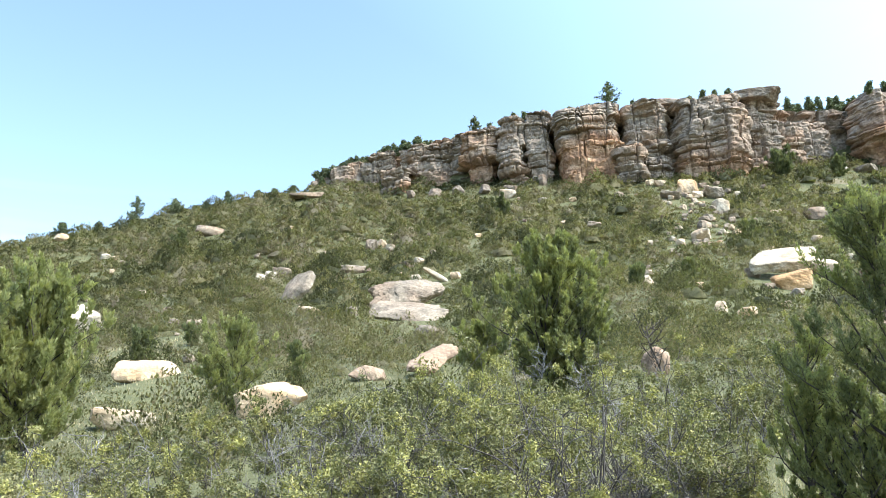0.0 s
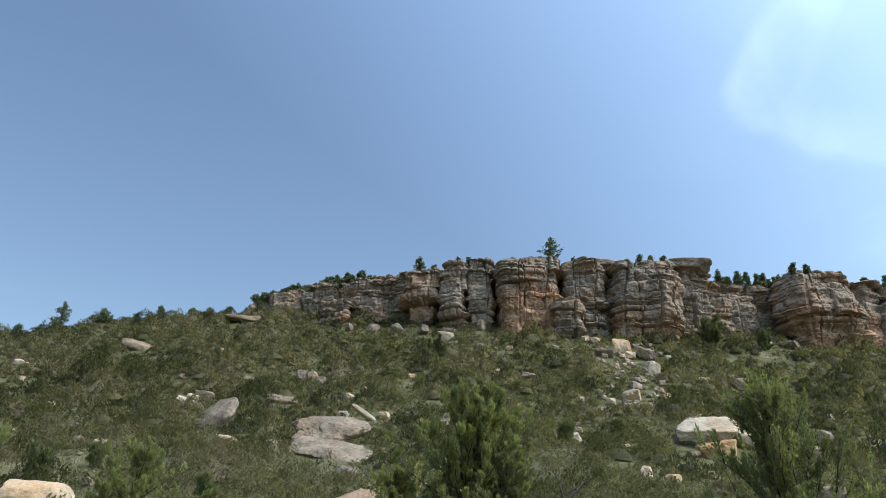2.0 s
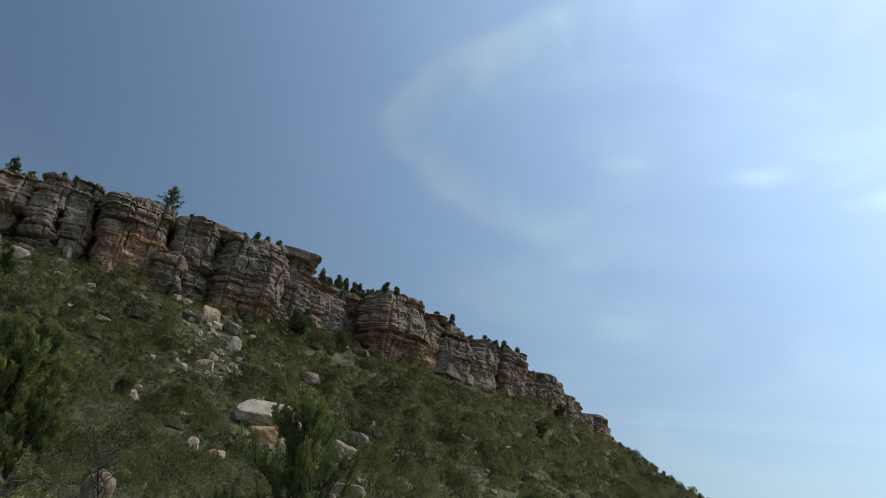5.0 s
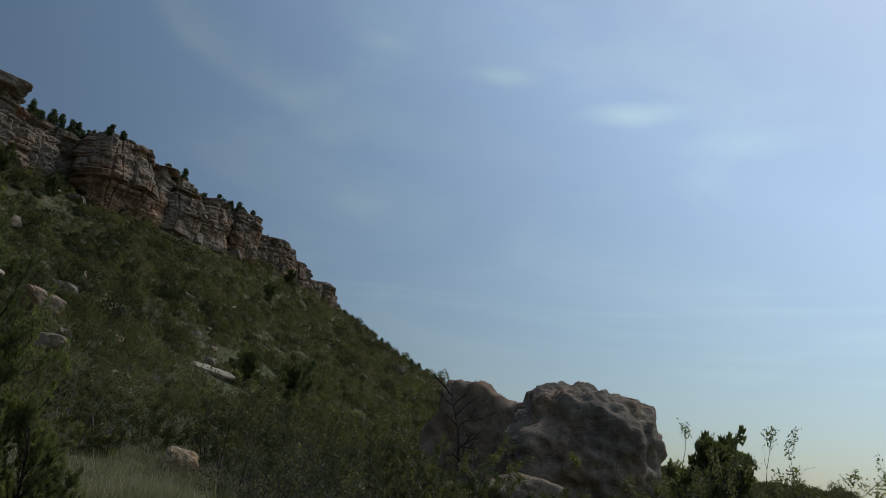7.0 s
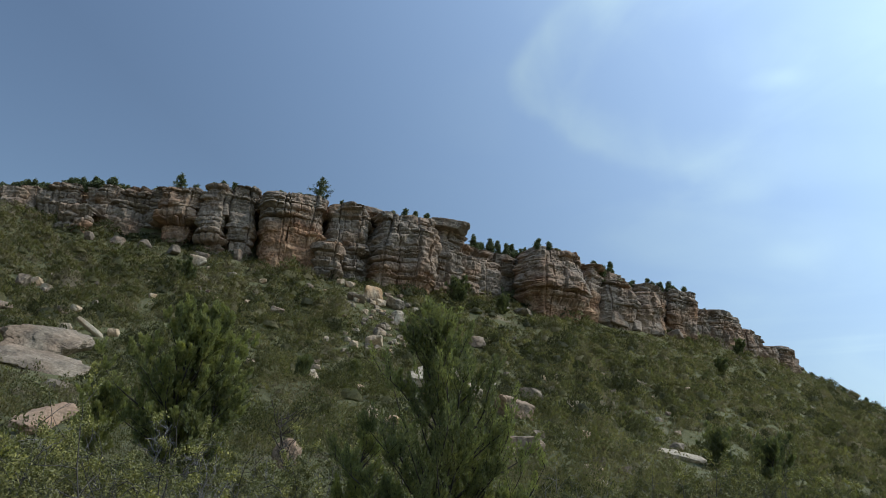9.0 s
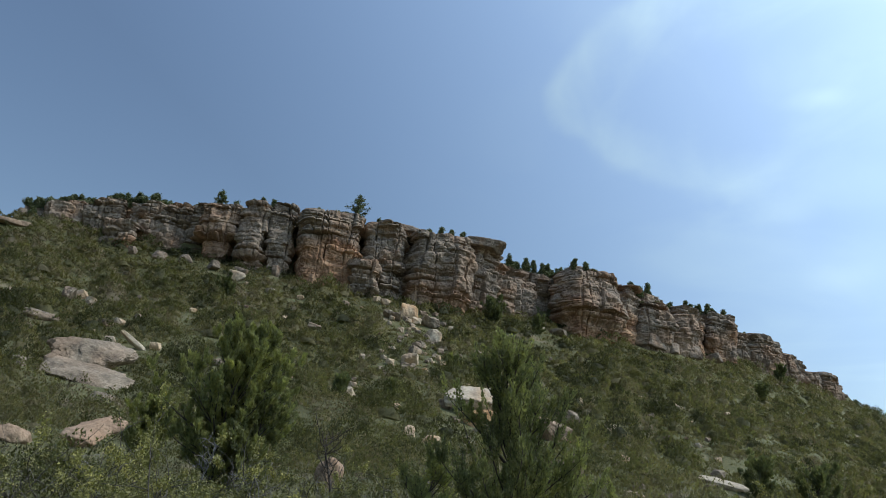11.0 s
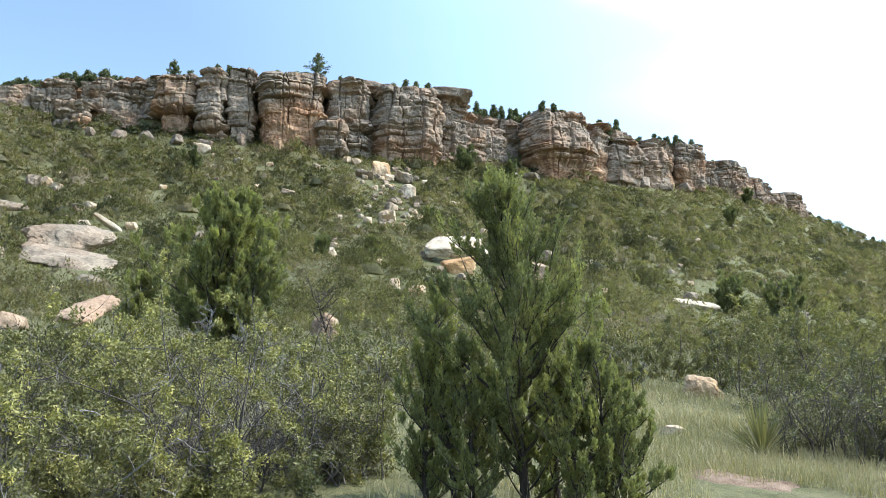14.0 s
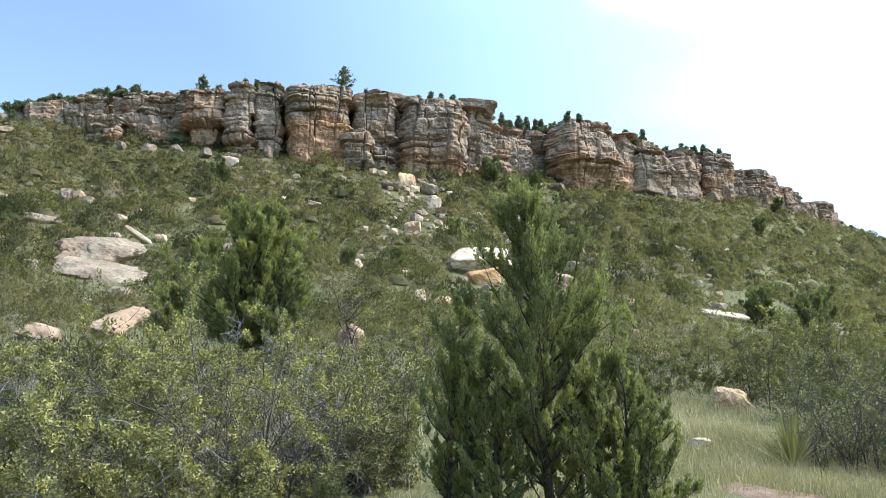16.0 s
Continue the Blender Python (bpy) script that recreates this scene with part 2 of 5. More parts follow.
def foliage(name, colours, rough=0.6, through_light=0.35, vary=1.0, gloss=0.25, mottle=0.0):
    """Leaves: colour by the plant's own 'tint' and from leaf to leaf, with light coming through."""
    m, n, l, p = material(name, rough)
    base = ramp(n, l, value_of(n, "tint"), [(k / (len(colours) - 1), c) for k, c in enumerate(colours)])
    g = n.new("ShaderNodeNewGeometry")
    each = ramp(n, l, g.outputs["Random Per Island"], [(0.0, (1 - 0.22 * vary, 1 - 0.2 * vary, 1 - 0.22 * vary)), (0.6, (1.0, 1.0, 1.0)), (1.0, (1 + 0.25 * vary, 1 + 0.2 * vary, 1 + 0.12 * vary))])
    colour = blend(n, l, "MULTIPLY", 1.0, base, each)
    if mottle:
        colour = blend(n, l, "MULTIPLY", 1.0, colour, ramp(n, l, noise_of(n, l, mottle, 4, 0.75), [(0.3, (0.7, 0.7, 0.7)), (0.5, (1.0, 1.0, 1.0)), (0.72, (1.35, 1.32, 1.2))]))
        bump(n, l, p, noise_of(n, l, mottle, 4, 0.75), 0.8, 0.12)
    l.new(colour, p.inputs["Base Color"])
    p.inputs["Specular IOR Level"].default_value = gloss
    t, mix = n.new("ShaderNodeBsdfTranslucent"), n.new("ShaderNodeMixShader")
    l.new(blend(n, l, "MULTIPLY", 1.0, colour, (1.0, 1.1, 0.6)), t.inputs["Color"])
    mix.inputs[0].default_value = through_light
    l.new(p.outputs[0], mix.inputs[1])
    l.new(t.outputs[0], mix.inputs[2])
    l.new(mix.outputs[0], n["Material Output"].inputs["Surface"])
    return m


SHRUB = foliage("shrub_leaves", [(0.073, 0.077, 0.038), (0.141, 0.138, 0.066), (0.188, 0.172, 0.086), (0.208, 0.186, 0.108), (0.206, 0.174, 0.126)], 0.75, 0.5, 0.3, mottle=7.0)
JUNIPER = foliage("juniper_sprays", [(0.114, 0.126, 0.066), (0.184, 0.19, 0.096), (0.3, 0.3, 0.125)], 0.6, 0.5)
OAK = foliage("oak_leaves", [(0.122, 0.125, 0.055), (0.178, 0.172, 0.072), (0.305, 0.285, 0.09), (0.215, 0.195, 0.125)], 0.45, 0.25, 1.6, 0.25)
PINE = foliage("pine_needles", [(0.09, 0.11, 0.06), (0.13, 0.15, 0.08), (0.17, 0.18, 0.1)], 0.7, 0.25)
GRASS = foliage("grass_blades", [(0.22, 0.215, 0.1), (0.32, 0.28, 0.165), (0.45, 0.385, 0.255)], 0.6, 0.3)


def bark(name, dark, light):
    m, n, l, p = material(name, 0.95)
    c = ramp(n, l, noise_of(n, l, 14, 5, 0.65, (1, 1, 0.25)), [(0.35, dark), (0.65, light)])
    l.new(c, p.inputs["Base Color"])
    bump(n, l, p, noise_of(n, l, 40, 4, 0.6, (1, 1, 0.2)), 0.6, 0.02)
    return m


BARK = bark("juniper_bark", (0.028, 0.023, 0.019), (0.085, 0.07, 0.058))
TWIG = bark("grey_twigs", (0.04, 0.034, 0.03), (0.125, 0.112, 0.1))
DEAD = bark("dead_wood", (0.12, 0.108, 0.1), (0.3, 0.28, 0.26))

earth, n, l, p = material("slope_earth", 0.95)
soil = ramp(n, l, noise_of(n, l, 0.7, 6, 0.6), [(0.35, (0.14, 0.11, 0.075)), (0.6, (0.26, 0.21, 0.145))])
turf = ramp(n, l, noise_of(n, l, 3.0, 5, 0.65), [(0.3, (0.07, 0.075, 0.031)), (0.7, (0.15, 0.144, 0.068))])
cover = ramp(n, l, noise_of(n, l, 0.16, 5, 0.6), [(0.28, (0, 0, 0)), (0.42, (1, 1, 1))])
ground_colour = blend(n, l, "MIX", cover, soil, turf)
l.new(blend(n, l, "MULTIPLY", 0.6, ground_colour, ramp(n, l, noise_of(n, l, 22, 4, 0.7), [(0.3, (0.6, 0.6, 0.6)), (0.7, (1.2, 1.2, 1.2))])), p.inputs["Base Color"])
bump(n, l, p, noise_of(n, l, 9, 5, 0.7), 0.8, 0.08)

# ---- the hill: bearing, distance to the cliff's foot or the crest, height there, height of the rim ----
HILL = np.array([
    (-180, 400, 2, 2), (-110, 160, 9, 9), (-75, 140, 25, 25), (-54, 135, 31.4, 31.4), (-46.6, 135, 36.5, 36.5), (-36.6, 133, 42.9, 42.9), (-30, 128, 43.7, 46.9), (-27, 124.5, 42.0, 47.8),
    (-23.6, 121, 41.0, 48.5), (-15, 115, 39.2, 50), (-5, 115, 38.0, 49.5), (1, 118, 37.6, 49.5), (8, 129, 40.0, 48.5), (12.3, 130, 38.0, 50), (18, 148, 41.5, 49),
    (22, 160, 41.8, 49.5), (25.7, 180, 43.0, 50), (28.8, 214, 45.5, 49), (31, 228, 43.2, 43.2), (35.5, 228, 33.6, 33.6), (42, 220, 20, 20), (52, 220, 11, 11), (75, 240, 5, 5), (180, 400, 2, 2)])


def foot(bearing):
    return [np.interp(bearing, HILL[:, 0], HILL[:, k]) for k in (1, 2, 3)]


def ground(x, y):
    """Height of the ground. The path's last eye is at the origin, 1.6 m above it."""
    x, y = np.asarray(x, float), np.asarray(y, float)
    r, bearing = np.hypot(x, y), np.degrees(np.arctan2(x, y))
    far, low, top = foot(bearing)
    u = np.clip(r / far, 0, 1)
    z = -1.6 + (low + 1.6) * (0.173 * u + 0.827 * u * u)
    z = z + (top - low - 1.0) * smooth(1.0, 5.0, r - far) * (top - low > 0.5)
    past = np.clip(r - far - 8, 0, None)
    z = z - np.where(top - low > 0.5, 0, 1) * past * 0.05 * np.clip(low / 20, 0, 1) * np.exp(-past / 900)
    q = np.stack([x, y, 0 * x], -1).reshape(-1, 3)
    bumps = fractal(q * 0.11, 4) * 1.1 * smooth(8, 40, r.ravel()) + fractal(q * 0.6 + 9, 3) * 0.22
    return z + bumps.reshape(z.shape) * np.where(r.reshape(z.shape) > 600, 0, 1)


def at(bearing, distance, lift=0.0):
    """A place on the ground by its bearing from the origin and its distance."""
    x, y = distance * math.sin(radians(bearing)), distance * math.cos(radians(bearing))
    return Vector((x, y, float(ground(np.array([x]), np.array([y]))[0]) + lift))


bearings = np.radians(np.concatenate([np.arange(-180, -62, 4.0), np.arange(-62, 66, 0.5), np.arange(66, 180, 4.0)]))
radii = np.concatenate([[0.0], np.geomspace(1.0, 12, 14), np.arange(12.5, 110, 1.0), np.arange(110, 240, 0.9), np.geomspace(242, 4600, 16)])
gx, gy = radii[:, None] * np.sin(bearings)[None], radii[:, None] * np.cos(bearings)[None]
gz = ground(gx, gy)
hill = solid("ground", np.stack([gx, gy, gz], -1).reshape(-1, 3), grid_faces(*gx.shape), earth)
tagged(hill, "brushy hillside of tan soil and dry green grass", "ground", kind="structure")

# ---- the cliff: buttresses of bedded sandstone ----
TOPS = []
cliff = tagged(new("cliff"), "long banded grey and orange sandstone cliff along the rim", "cliff", kind="structure")
beds = np.cumsum(np.clip(np.exp(np.random.default_rng(3).normal(-0.42, 0.55, 90)), 0.2, 1.9)) + 25


def dice(*keys):
    """A fixed number from 0 to 1 for whole-number keys."""
    keys = [np.asarray(k).astype(np.int64) for k in keys] + [np.int64(0), np.int64(0)]
    return hashed(keys[0] + 0 * keys[1], keys[1] + 0 * keys[0], keys[2] + 0 * keys[0])


def rim(bearing, out=0.0):
    r = float(foot(bearing)[0]) - out
    return np.array((r * math.sin(radians(bearing)), r * math.cos(radians(bearing))))


def buttress(a, b, out, low, high, side=3.0, square=7.0, bulge=0.0, alcove=0.0, massive=0.25, iron=0.3, cap=0.0, over=0.0, seed=1, step=0.17, name="buttress", slant=0.0):
    """A joint-bounded tower of the cliff between two bearings, its face 'out' metres before the rim's foot.
    Beds stand out one by one, each broken into blocks by upright joints; the lowest part is massive."""
    p0, p1 = rim(a, out), rim(b, out)
    along = p1 - p0
    wide = float(np.hypot(*along))
    along = along / wide
    front = np.array((along[1], -along[0]))
    TOPS.append((a, b, p0, p1, front, high))
    tall = high - low
    nu, nv = int(np.clip(1.35 * wide / step, 24, 190)), int(np.clip((tall + 1.5) / (step * 0.8), 20, 120))
    s = 0.5 - 0.5 * np.cos(np.pi * np.linspace(0.02, 0.98, nu))
    g = side * (np.maximum(1 - np.abs(2 * s - 1) ** square, 0) ** 0.5 - 1)
    dg, ds = np.gradient(g), np.gradient(s * wide)
    nl = np.hypot(dg, ds)
    na, nf = -dg / nl, ds / nl
    top = high + slant * (s - 0.5) + 0.7 * fractal(np.stack([s * wide * 0.35, 0 * s + seed, 0 * s], -1), 3) - 0.7 * (np.abs(2 * s - 1) ** 8)
    V, U = np.meshgrid(np.linspace(0, 1, nv), np.arange(nu), indexing="ij")
    Z = (low - 1.5) + V * (top[U] - low + 1.5)
    X = p0[0] + along[0] * s[U] * wide + front[0] * g[U]
    Y = p0[1] + along[1] * s[U] * wide + front[1] * g[U]
    q = np.stack([X, Y, Z], -1).reshape(-1, 3)
    rise = V.ravel()
    t = (s[U] * wide).ravel()
    pier = (t + 5.0 * dice(seed, 3)) / (2.6 + 3.0 * dice(seed, 4)) + 0.3 * fractal(q * np.array((0.3, 0.3, 0.12)) + seed, 2)
    p = np.floor(pier)
    zb = q[:, 2] + 1.3 * fractal(q * np.array((0.09, 0.09, 0.03)) + seed, 3) + 0.25 * fractal(q * np.array((0.5, 0.5, 0.3)) + seed, 2) + 0.5 * (dice(p, seed + 13) - 0.5)
    k = np.searchsorted(beds, zb)
    lo, hi = beds[np.clip(k - 1, 0, 89)], beds[np.clip(k, 0, 89)]
    u = np.clip((zb - lo) / np.maximum(hi - lo, 0.05), 0, 1)
    layered = 0.15 + 0.85 * smooth(massive - 0.06, massive + 0.08, rise + 0.18 * fractal(q * 0.25 + seed, 2))
    wide_block = 0.9 + 2.4 * dice(k, seed)
    cell = (t + 9.0 * dice(k, seed + 5)) / wide_block + 0.25 * fractal(q * 0.6, 2)
    j = np.floor(cell)
    near_joint = np.minimum(cell - j, 1 - (cell - j)) * wide_block
    thick = np.minimum(hi - lo, 1.3)
    d = (dice(k, seed + 31) - 0.5) * 0.95 + (dice(j, k, seed) - 0.5) * 0.5
    d = d + 0.42 * thick * (np.maximum(1 - np.abs(2 * u - 1) ** 3.0, 0) ** 0.6 - 0.6) - 0.3 * np.exp(-(near_joint / 0.1) ** 2)
    ledge = smooth(0.72, 0.8, dice(k, seed + 77))
    d = d - 0.55 * ledge * (1 - u)
    d = d * layered * min(1.0, 0.45 + wide / 12) * (0.3 + 1.1 * smooth(-0.3, 0.3, fractal(q * np.array((0.22, 0.22, 0.3)) + 71, 3)))
    level = np.floor(zb / 4.3 + 2.0 * dice(p, seed))
    d = d + (0.35 + 0.65 * layered) * (1.0 * (dice(p, level, seed + 9) - 0.5) - 0.4 * np.exp(-(np.minimum(pier - p, 1 - pier + p) / 0.03) ** 2))
    d = d + 1.1 * fractal(q * np.array((0.2, 0.2, 0.16)) + seed * 3.1, 3) + 0.7 * fractal(q * 0.8 + seed, 3) + 0.18 * fractal(q * 3.5, 2)
    d = d + bulge * np.sin(np.pi * np.clip(rise, 0, 1)) ** 0.8 - alcove * (1 - smooth(massive, massive + 0.12, rise)) + cap * smooth(0.84, 0.87, rise)
    split = np.abs(np.sin((t / wide) * np.pi * (2 + seed % 2) + seed * 1.7 + 0.5 * fractal(q * 0.3 + 5, 3)))
    d = d - 0.9 * np.exp(-(split / 0.035) ** 2) * smooth(5, 9, wide)
    d = d.reshape(V.shape)
    slide = over * smooth(0.8, 0.86, V) * s[U]
    X = X + (along[0] * (na[U] * d + slide) + front[0] * nf[U] * d)
    Y = Y + (along[1] * (na[U] * d + slide) + front[1] * nf[U] * d)
    rings = [np.stack([X, Y, Z], -1)]
    last = rings[0][-1]
    for back in (0.5, 1.5, 3.0, 5.5, 9.0):
        ring = last - np.array((*front, 0)) * back
        ring[:, 2] += 0.35 * fractal(ring * 0.5, 3) + 0.2 * min(back, 1.5)
        rings.append(ring[None])
    allv = np.concatenate(rings).reshape(-1, 3)
    lev = np.concatenate([rise, np.ones(5 * nu)])
    rust = iron * (1.35 - 1.0 * smooth(massive, massive + 0.3, lev)) + 1.1 * fractal(allv * np.array((0.22, 0.22, 0.3)) + seed, 4)
    ob = solid(name, allv, grid_faces(nv + 5, nu, False), CLIFF, soft=False, values={"iron": np.clip(rust, 0, 1)})
    return under(ob, cliff)


# the rock behind, which closes the gaps
buttress(-30.5, -22.5, -4.0, 42.5, 48.8, side=0.5, iron=0.1, seed=61, name="back_wall", step=0.3)
buttress(-23.5, -12.0, -4.0, 39.5, 50.2, side=0.5, iron=0.1, seed=62, name="back_wall", step=0.3)
buttress(-13.0, -2.0, -4.0, 38.0, 50.4, side=0.5, iron=0.1, seed=63, name="back_wall", step=0.3)
buttress(-3.0, 4.5, -4.0, 38.0, 50.2, side=0.5, iron=0.1, seed=64, name="back_wall", step=0.3)
buttress(3.6, 13.0, -5.5, 40.0, 49.6, side=0.5, iron=0.15, seed=65, name="back_wall", step=0.3, slant=-0.6)
buttress(12.5, 19.0, -3.5, 40.5, 50.2, side=0.5, iron=0.2, seed=66, name="back_wall", step=0.3)
buttress(18.5, 26.0, -3.5, 42.0, 50.2, side=0.5, iron=0.2, seed=67, name="back_wall", step=0.3)
# the broken end, where the cliff comes out of the slope
buttress(-32.4, -30.8, -2, 44.2, 46.8, side=1.2, iron=0.1, seed=30)
buttress(-31.2, -29.3, -1, 43.6, 47.5, side=1.5, iron=0.1, seed=31)
buttress(-29.8, -28.4, -2, 43.2, 48.6, side=1.5, iron=0.1, seed=32)
buttress(-28.6, -27.1, -1.2, 42.8, 48.2, side=1.5, iron=0.1, seed=39)
buttress(-27.5, -25.8, -2.2, 42.2, 49.5, side=1.8, iron=0.15, seed=33)
buttress(-26.9, -25.9, 3.0, 40.9, 44.0, side=1.2, iron=0.1, seed=34)
buttress(-25.9, -24.8, 3.2, 40.8, 44.4, side=1.4, iron=0.4, seed=35)
buttress(-25.6, -24.5, -1, 42.0, 49.2, side=1.5, iron=0.25, seed=36)
buttress(-24.6, -23.2, -1.6, 42.0, 49.9, side=1.5, iron=0.2, seed=42)
buttress(-23.4, -21.1, -2, 41.8, 49.8, side=2, bulge=0.3, iron=0.15, seed=37)
buttress(-21.4, -19.6, -2.5, 40.0, 50.2, side=2, iron=0.05, seed=38)
# the main wall
buttress(-20.2, -17.4, 1.5, 39.0, 49.2, bulge=0.5, alcove=1.5, massive=0.45, iron=0.6, seed=1, slant=0.8)
buttress(-17.45, -15.3, 1.8, 38.8, 49.8, massive=0.05, iron=0.05, seed=2)
buttress(-15.2, -12.85, 1.6, 38.6, 50.3, alcove=0.7, massive=0.3, iron=0.3, seed=3)
buttress(-12.55, -7.45, 3.2, 38.0, 49.9, side=6.5, square=9.0, bulge=0.6, alcove=0.4, massive=0.42, step=0.15, iron=0.9, seed=4)
buttress(-8.1, -5.9, 4.6, 37.6, 42.0, side=2.0, massive=0.0, iron=0.4, seed=5)
buttress(-7.2, -3.9, 1.0, 37.4, 50.0, massive=0.12, iron=0.1, cap=0.5, seed=6)
buttress(-4.4, -2.4, -1.4, 37.4, 50.8, side=1.0, massive=0.7, iron=0.0, seed=7)
buttress(-2.95, 1.75, 3.0, 37.0, 49.6, side=6.5, square=8.0, bulge=1.0, massive=0.06, step=0.15, iron=0.55, seed=8)
buttress(1.95, 4.2, 0.6, 38.0, 50.0, side=3.5, massive=0.05, iron=0.25, seed=9, slant=-0.8)
buttress(3.8, 5.6, -0.5, 38.6, 46.4, side=2.0, massive=0.0, iron=0.2, seed=10)
buttress(5.3, 7.2, -1.5, 39.2, 47.6, side=2.0, massive=0.1, iron=0.3, seed=22)
buttress(6.8, 8.6, -2.8, 40.0, 48.6, side=2.0, iron=0.5, massive=0.2, seed=11)
buttress(8.4, 10.3, -3.4, 40.0, 48.3, side=2.0, iron=0.2, massive=0.2, seed=23)
# round the corner, where it runs away
buttress(10.1, 14.1, 4.0, 36.8, 50.2, side=6.5, square=5.0, bulge=1.3, step=0.15, alcove=0.7, massive=0.3, iron=0.7, seed=12, slant=-0.6)
buttress(14.15, 15.5, 1.6, 39.2, 49.6, side=3.5, massive=0.4, iron=0.65, seed=13)
buttress(15.65, 17.0, 0.8, 40.2, 50.6, side=3.5, massive=0.3, iron=0.4, seed=14)
buttress(16.0, 17.9, 6.0, 39.4, 47.4, side=3.2, square=2.6, bulge=0.8, massive=0.5, iron=0.1, seed=15)
buttress(18.0, 19.6, 6.0, 39.8, 46.9, side=3.2, square=2.6, bulge=0.7, massive=0.4, iron=0.1, seed=16)
buttress(18.3, 20.1, 0.6, 41.0, 50.6, side=4.0, massive=0.5, iron=0.5, seed=17)
buttress(20.35, 22.2, 2.0, 41.2, 51.0, side=5.0, massive=0.5, iron=0.5, seed=24)
buttress(22.2, 23.7, -2.0, 42.0, 49.4, side=1.5, iron=0.3, seed=18)
buttress(23.5, 25.5, 2.0, 42.4, 50.3, side=5.0, bulge=0.5, iron=0.35, seed=19)
buttress(25.6, 26.75, 3.0, 43.4, 48.4, side=3.5, iron=0.25, seed=20)
buttress(26.85, 27.75, 1.0, 44.4, 48.0, side=3.0, iron=0.25, seed=25)
buttress(27.8, 29.0, 2.0, 45.0, 49.6, side=4.0, bulge=0.5, iron=0.25, seed=21, slant=-1.5)


# ---- boulders ----
CLEAR = [(-43.9, 35, 1.8), (-43.9, 32.5, 1.6), (-43.9, 30, 1.4), (-45.4, 24, 1.4), (-45.4, 22, 1.2), (-35.6, 22.5, 1.5), (-35.6, 20.5, 1.3), (-48.4, 67, 2.5), (-48.4, 63, 2.2), (3.2, 59.5, 2.8), (3.2, 57.0, 2.4), (3.2, 54.5, 2.0), (-7.1, 23.5, 1.3), (-23.2, 28.0, 1.8), (-23.2, 25.0, 1.7), (-7.1, 21.0, 1.2), (-28.3, 24.5, 1.5), (-7.1, 18.5, 1.0), (-28.3, 27.5, 1.6), (20.8, 56.5, 2.4), (20.8, 53.5, 2.0), (-24.6, 50.5, 2.8), (-24.6, 53, 3.2), (-43.6, 52.3, 4.0), (-41.5, 52.5, 3.0), (-45.5, 51.5, 3.0), (18.5, 15, 2.6), (19.5, 17, 2.2)]


STONES = [(-43.6, 52.3, 3.6), (-41.5, 52.5, 2.6), (-45.5, 51.5, 2.6)]


def boulder(bearing, distance, size, turn=0.0, tilt=(0, 0), stone=None, iron=0.15, seed=1, sink=0.25, detail=30, parent=None, lift=0.0, name="boulder", label="", facets=11, spot=None, hard=15.0, rough=1.0, ridges=0.35):
    """An angular block of sandstone, bedded and chipped; size is its width, depth and height."""
    r = np.random.default_rng(seed)
    u, v = np.meshgrid(np.linspace(0, 2 * np.pi, detail * 2, endpoint=False), np.linspace(0.02, np.pi - 0.02, detail))
    d = np.stack([np.sin(v) * np.cos(u), np.sin(v) * np.sin(u), np.cos(v)], -1).reshape(-1, 3)
    planes = r.normal(size=(facets, 3))
    planes = np.concatenate([planes / np.linalg.norm(planes, axis=1)[:, None], [(0, 0, 1), (0, 0, -1), (1, 0, 0.1), (-1, 0.1, 0), (0, 1, 0), (0.1, -1, 0)]])
    reach = np.concatenate([r.uniform(0.78, 1.05, facets), [0.85, 0.85, 1.05, 1.05, 1.0, 1.0]])
    hits = np.maximum(d @ planes.T, 1e-3) / reach
    rad = (hits ** hard).sum(1) ** (-1 / hard)
    p = d * rad[:, None]
    even = p * np.array(size) / max(size)
    p = p * (1 + 0.12 * rough * fractal(even * 2.2 + seed, 4) + 0.07 * fractal(even * 5 + seed, 3) + (0.06 * fractal(even * 12 + seed, 3) if detail > 40 else 0))[:, None]
    beds_in = np.floor(p[:, 2] * 4 + fractal(p * 1.5, 2) * 1.2 + seed)
    p[:, :2] *= (1 + 0.05 * ridges * (hashed(beds_in.astype(np.int64), beds_in.astype(np.int64) * 0, beds_in.astype(np.int64) * 0) - 0.5))[:, None]
    p = p * np.array(size) / 2
    place = at(bearing, distance) if spot is None else Vector(spot)
    STONES.append((bearing, distance, max(size[0], size[1]) * 0.42))
    for k in range(3):
        CLEAR.append((bearing, distance - size[2] * 0.6 * k, max(size[0], size[1]) * 0.42 + 0.5))
    m = pose(*place, tilt[0], tilt[1], turn - bearing)
    rot = np.array(m.to_3x3())
    p = p @ rot.T
    p[:, 2] += -p[:, 2].min() * (1 - sink) - 0.12 * size[2] + lift
    p += np.array(place)
    rust = iron + 0.9 * fractal(p * 0.6 + seed, 4)
    ob = solid(name, p, grid_faces(*u.shape), stone or BOULDER, soft=detail > 60, values={"iron": np.clip(rust, 0, 1)})
    if parent is not None:
        return under(ob, parent)
    return tagged(ob, label or "weathered pale sandstone boulder lying among brush", "boulder", "boulders on the slope")


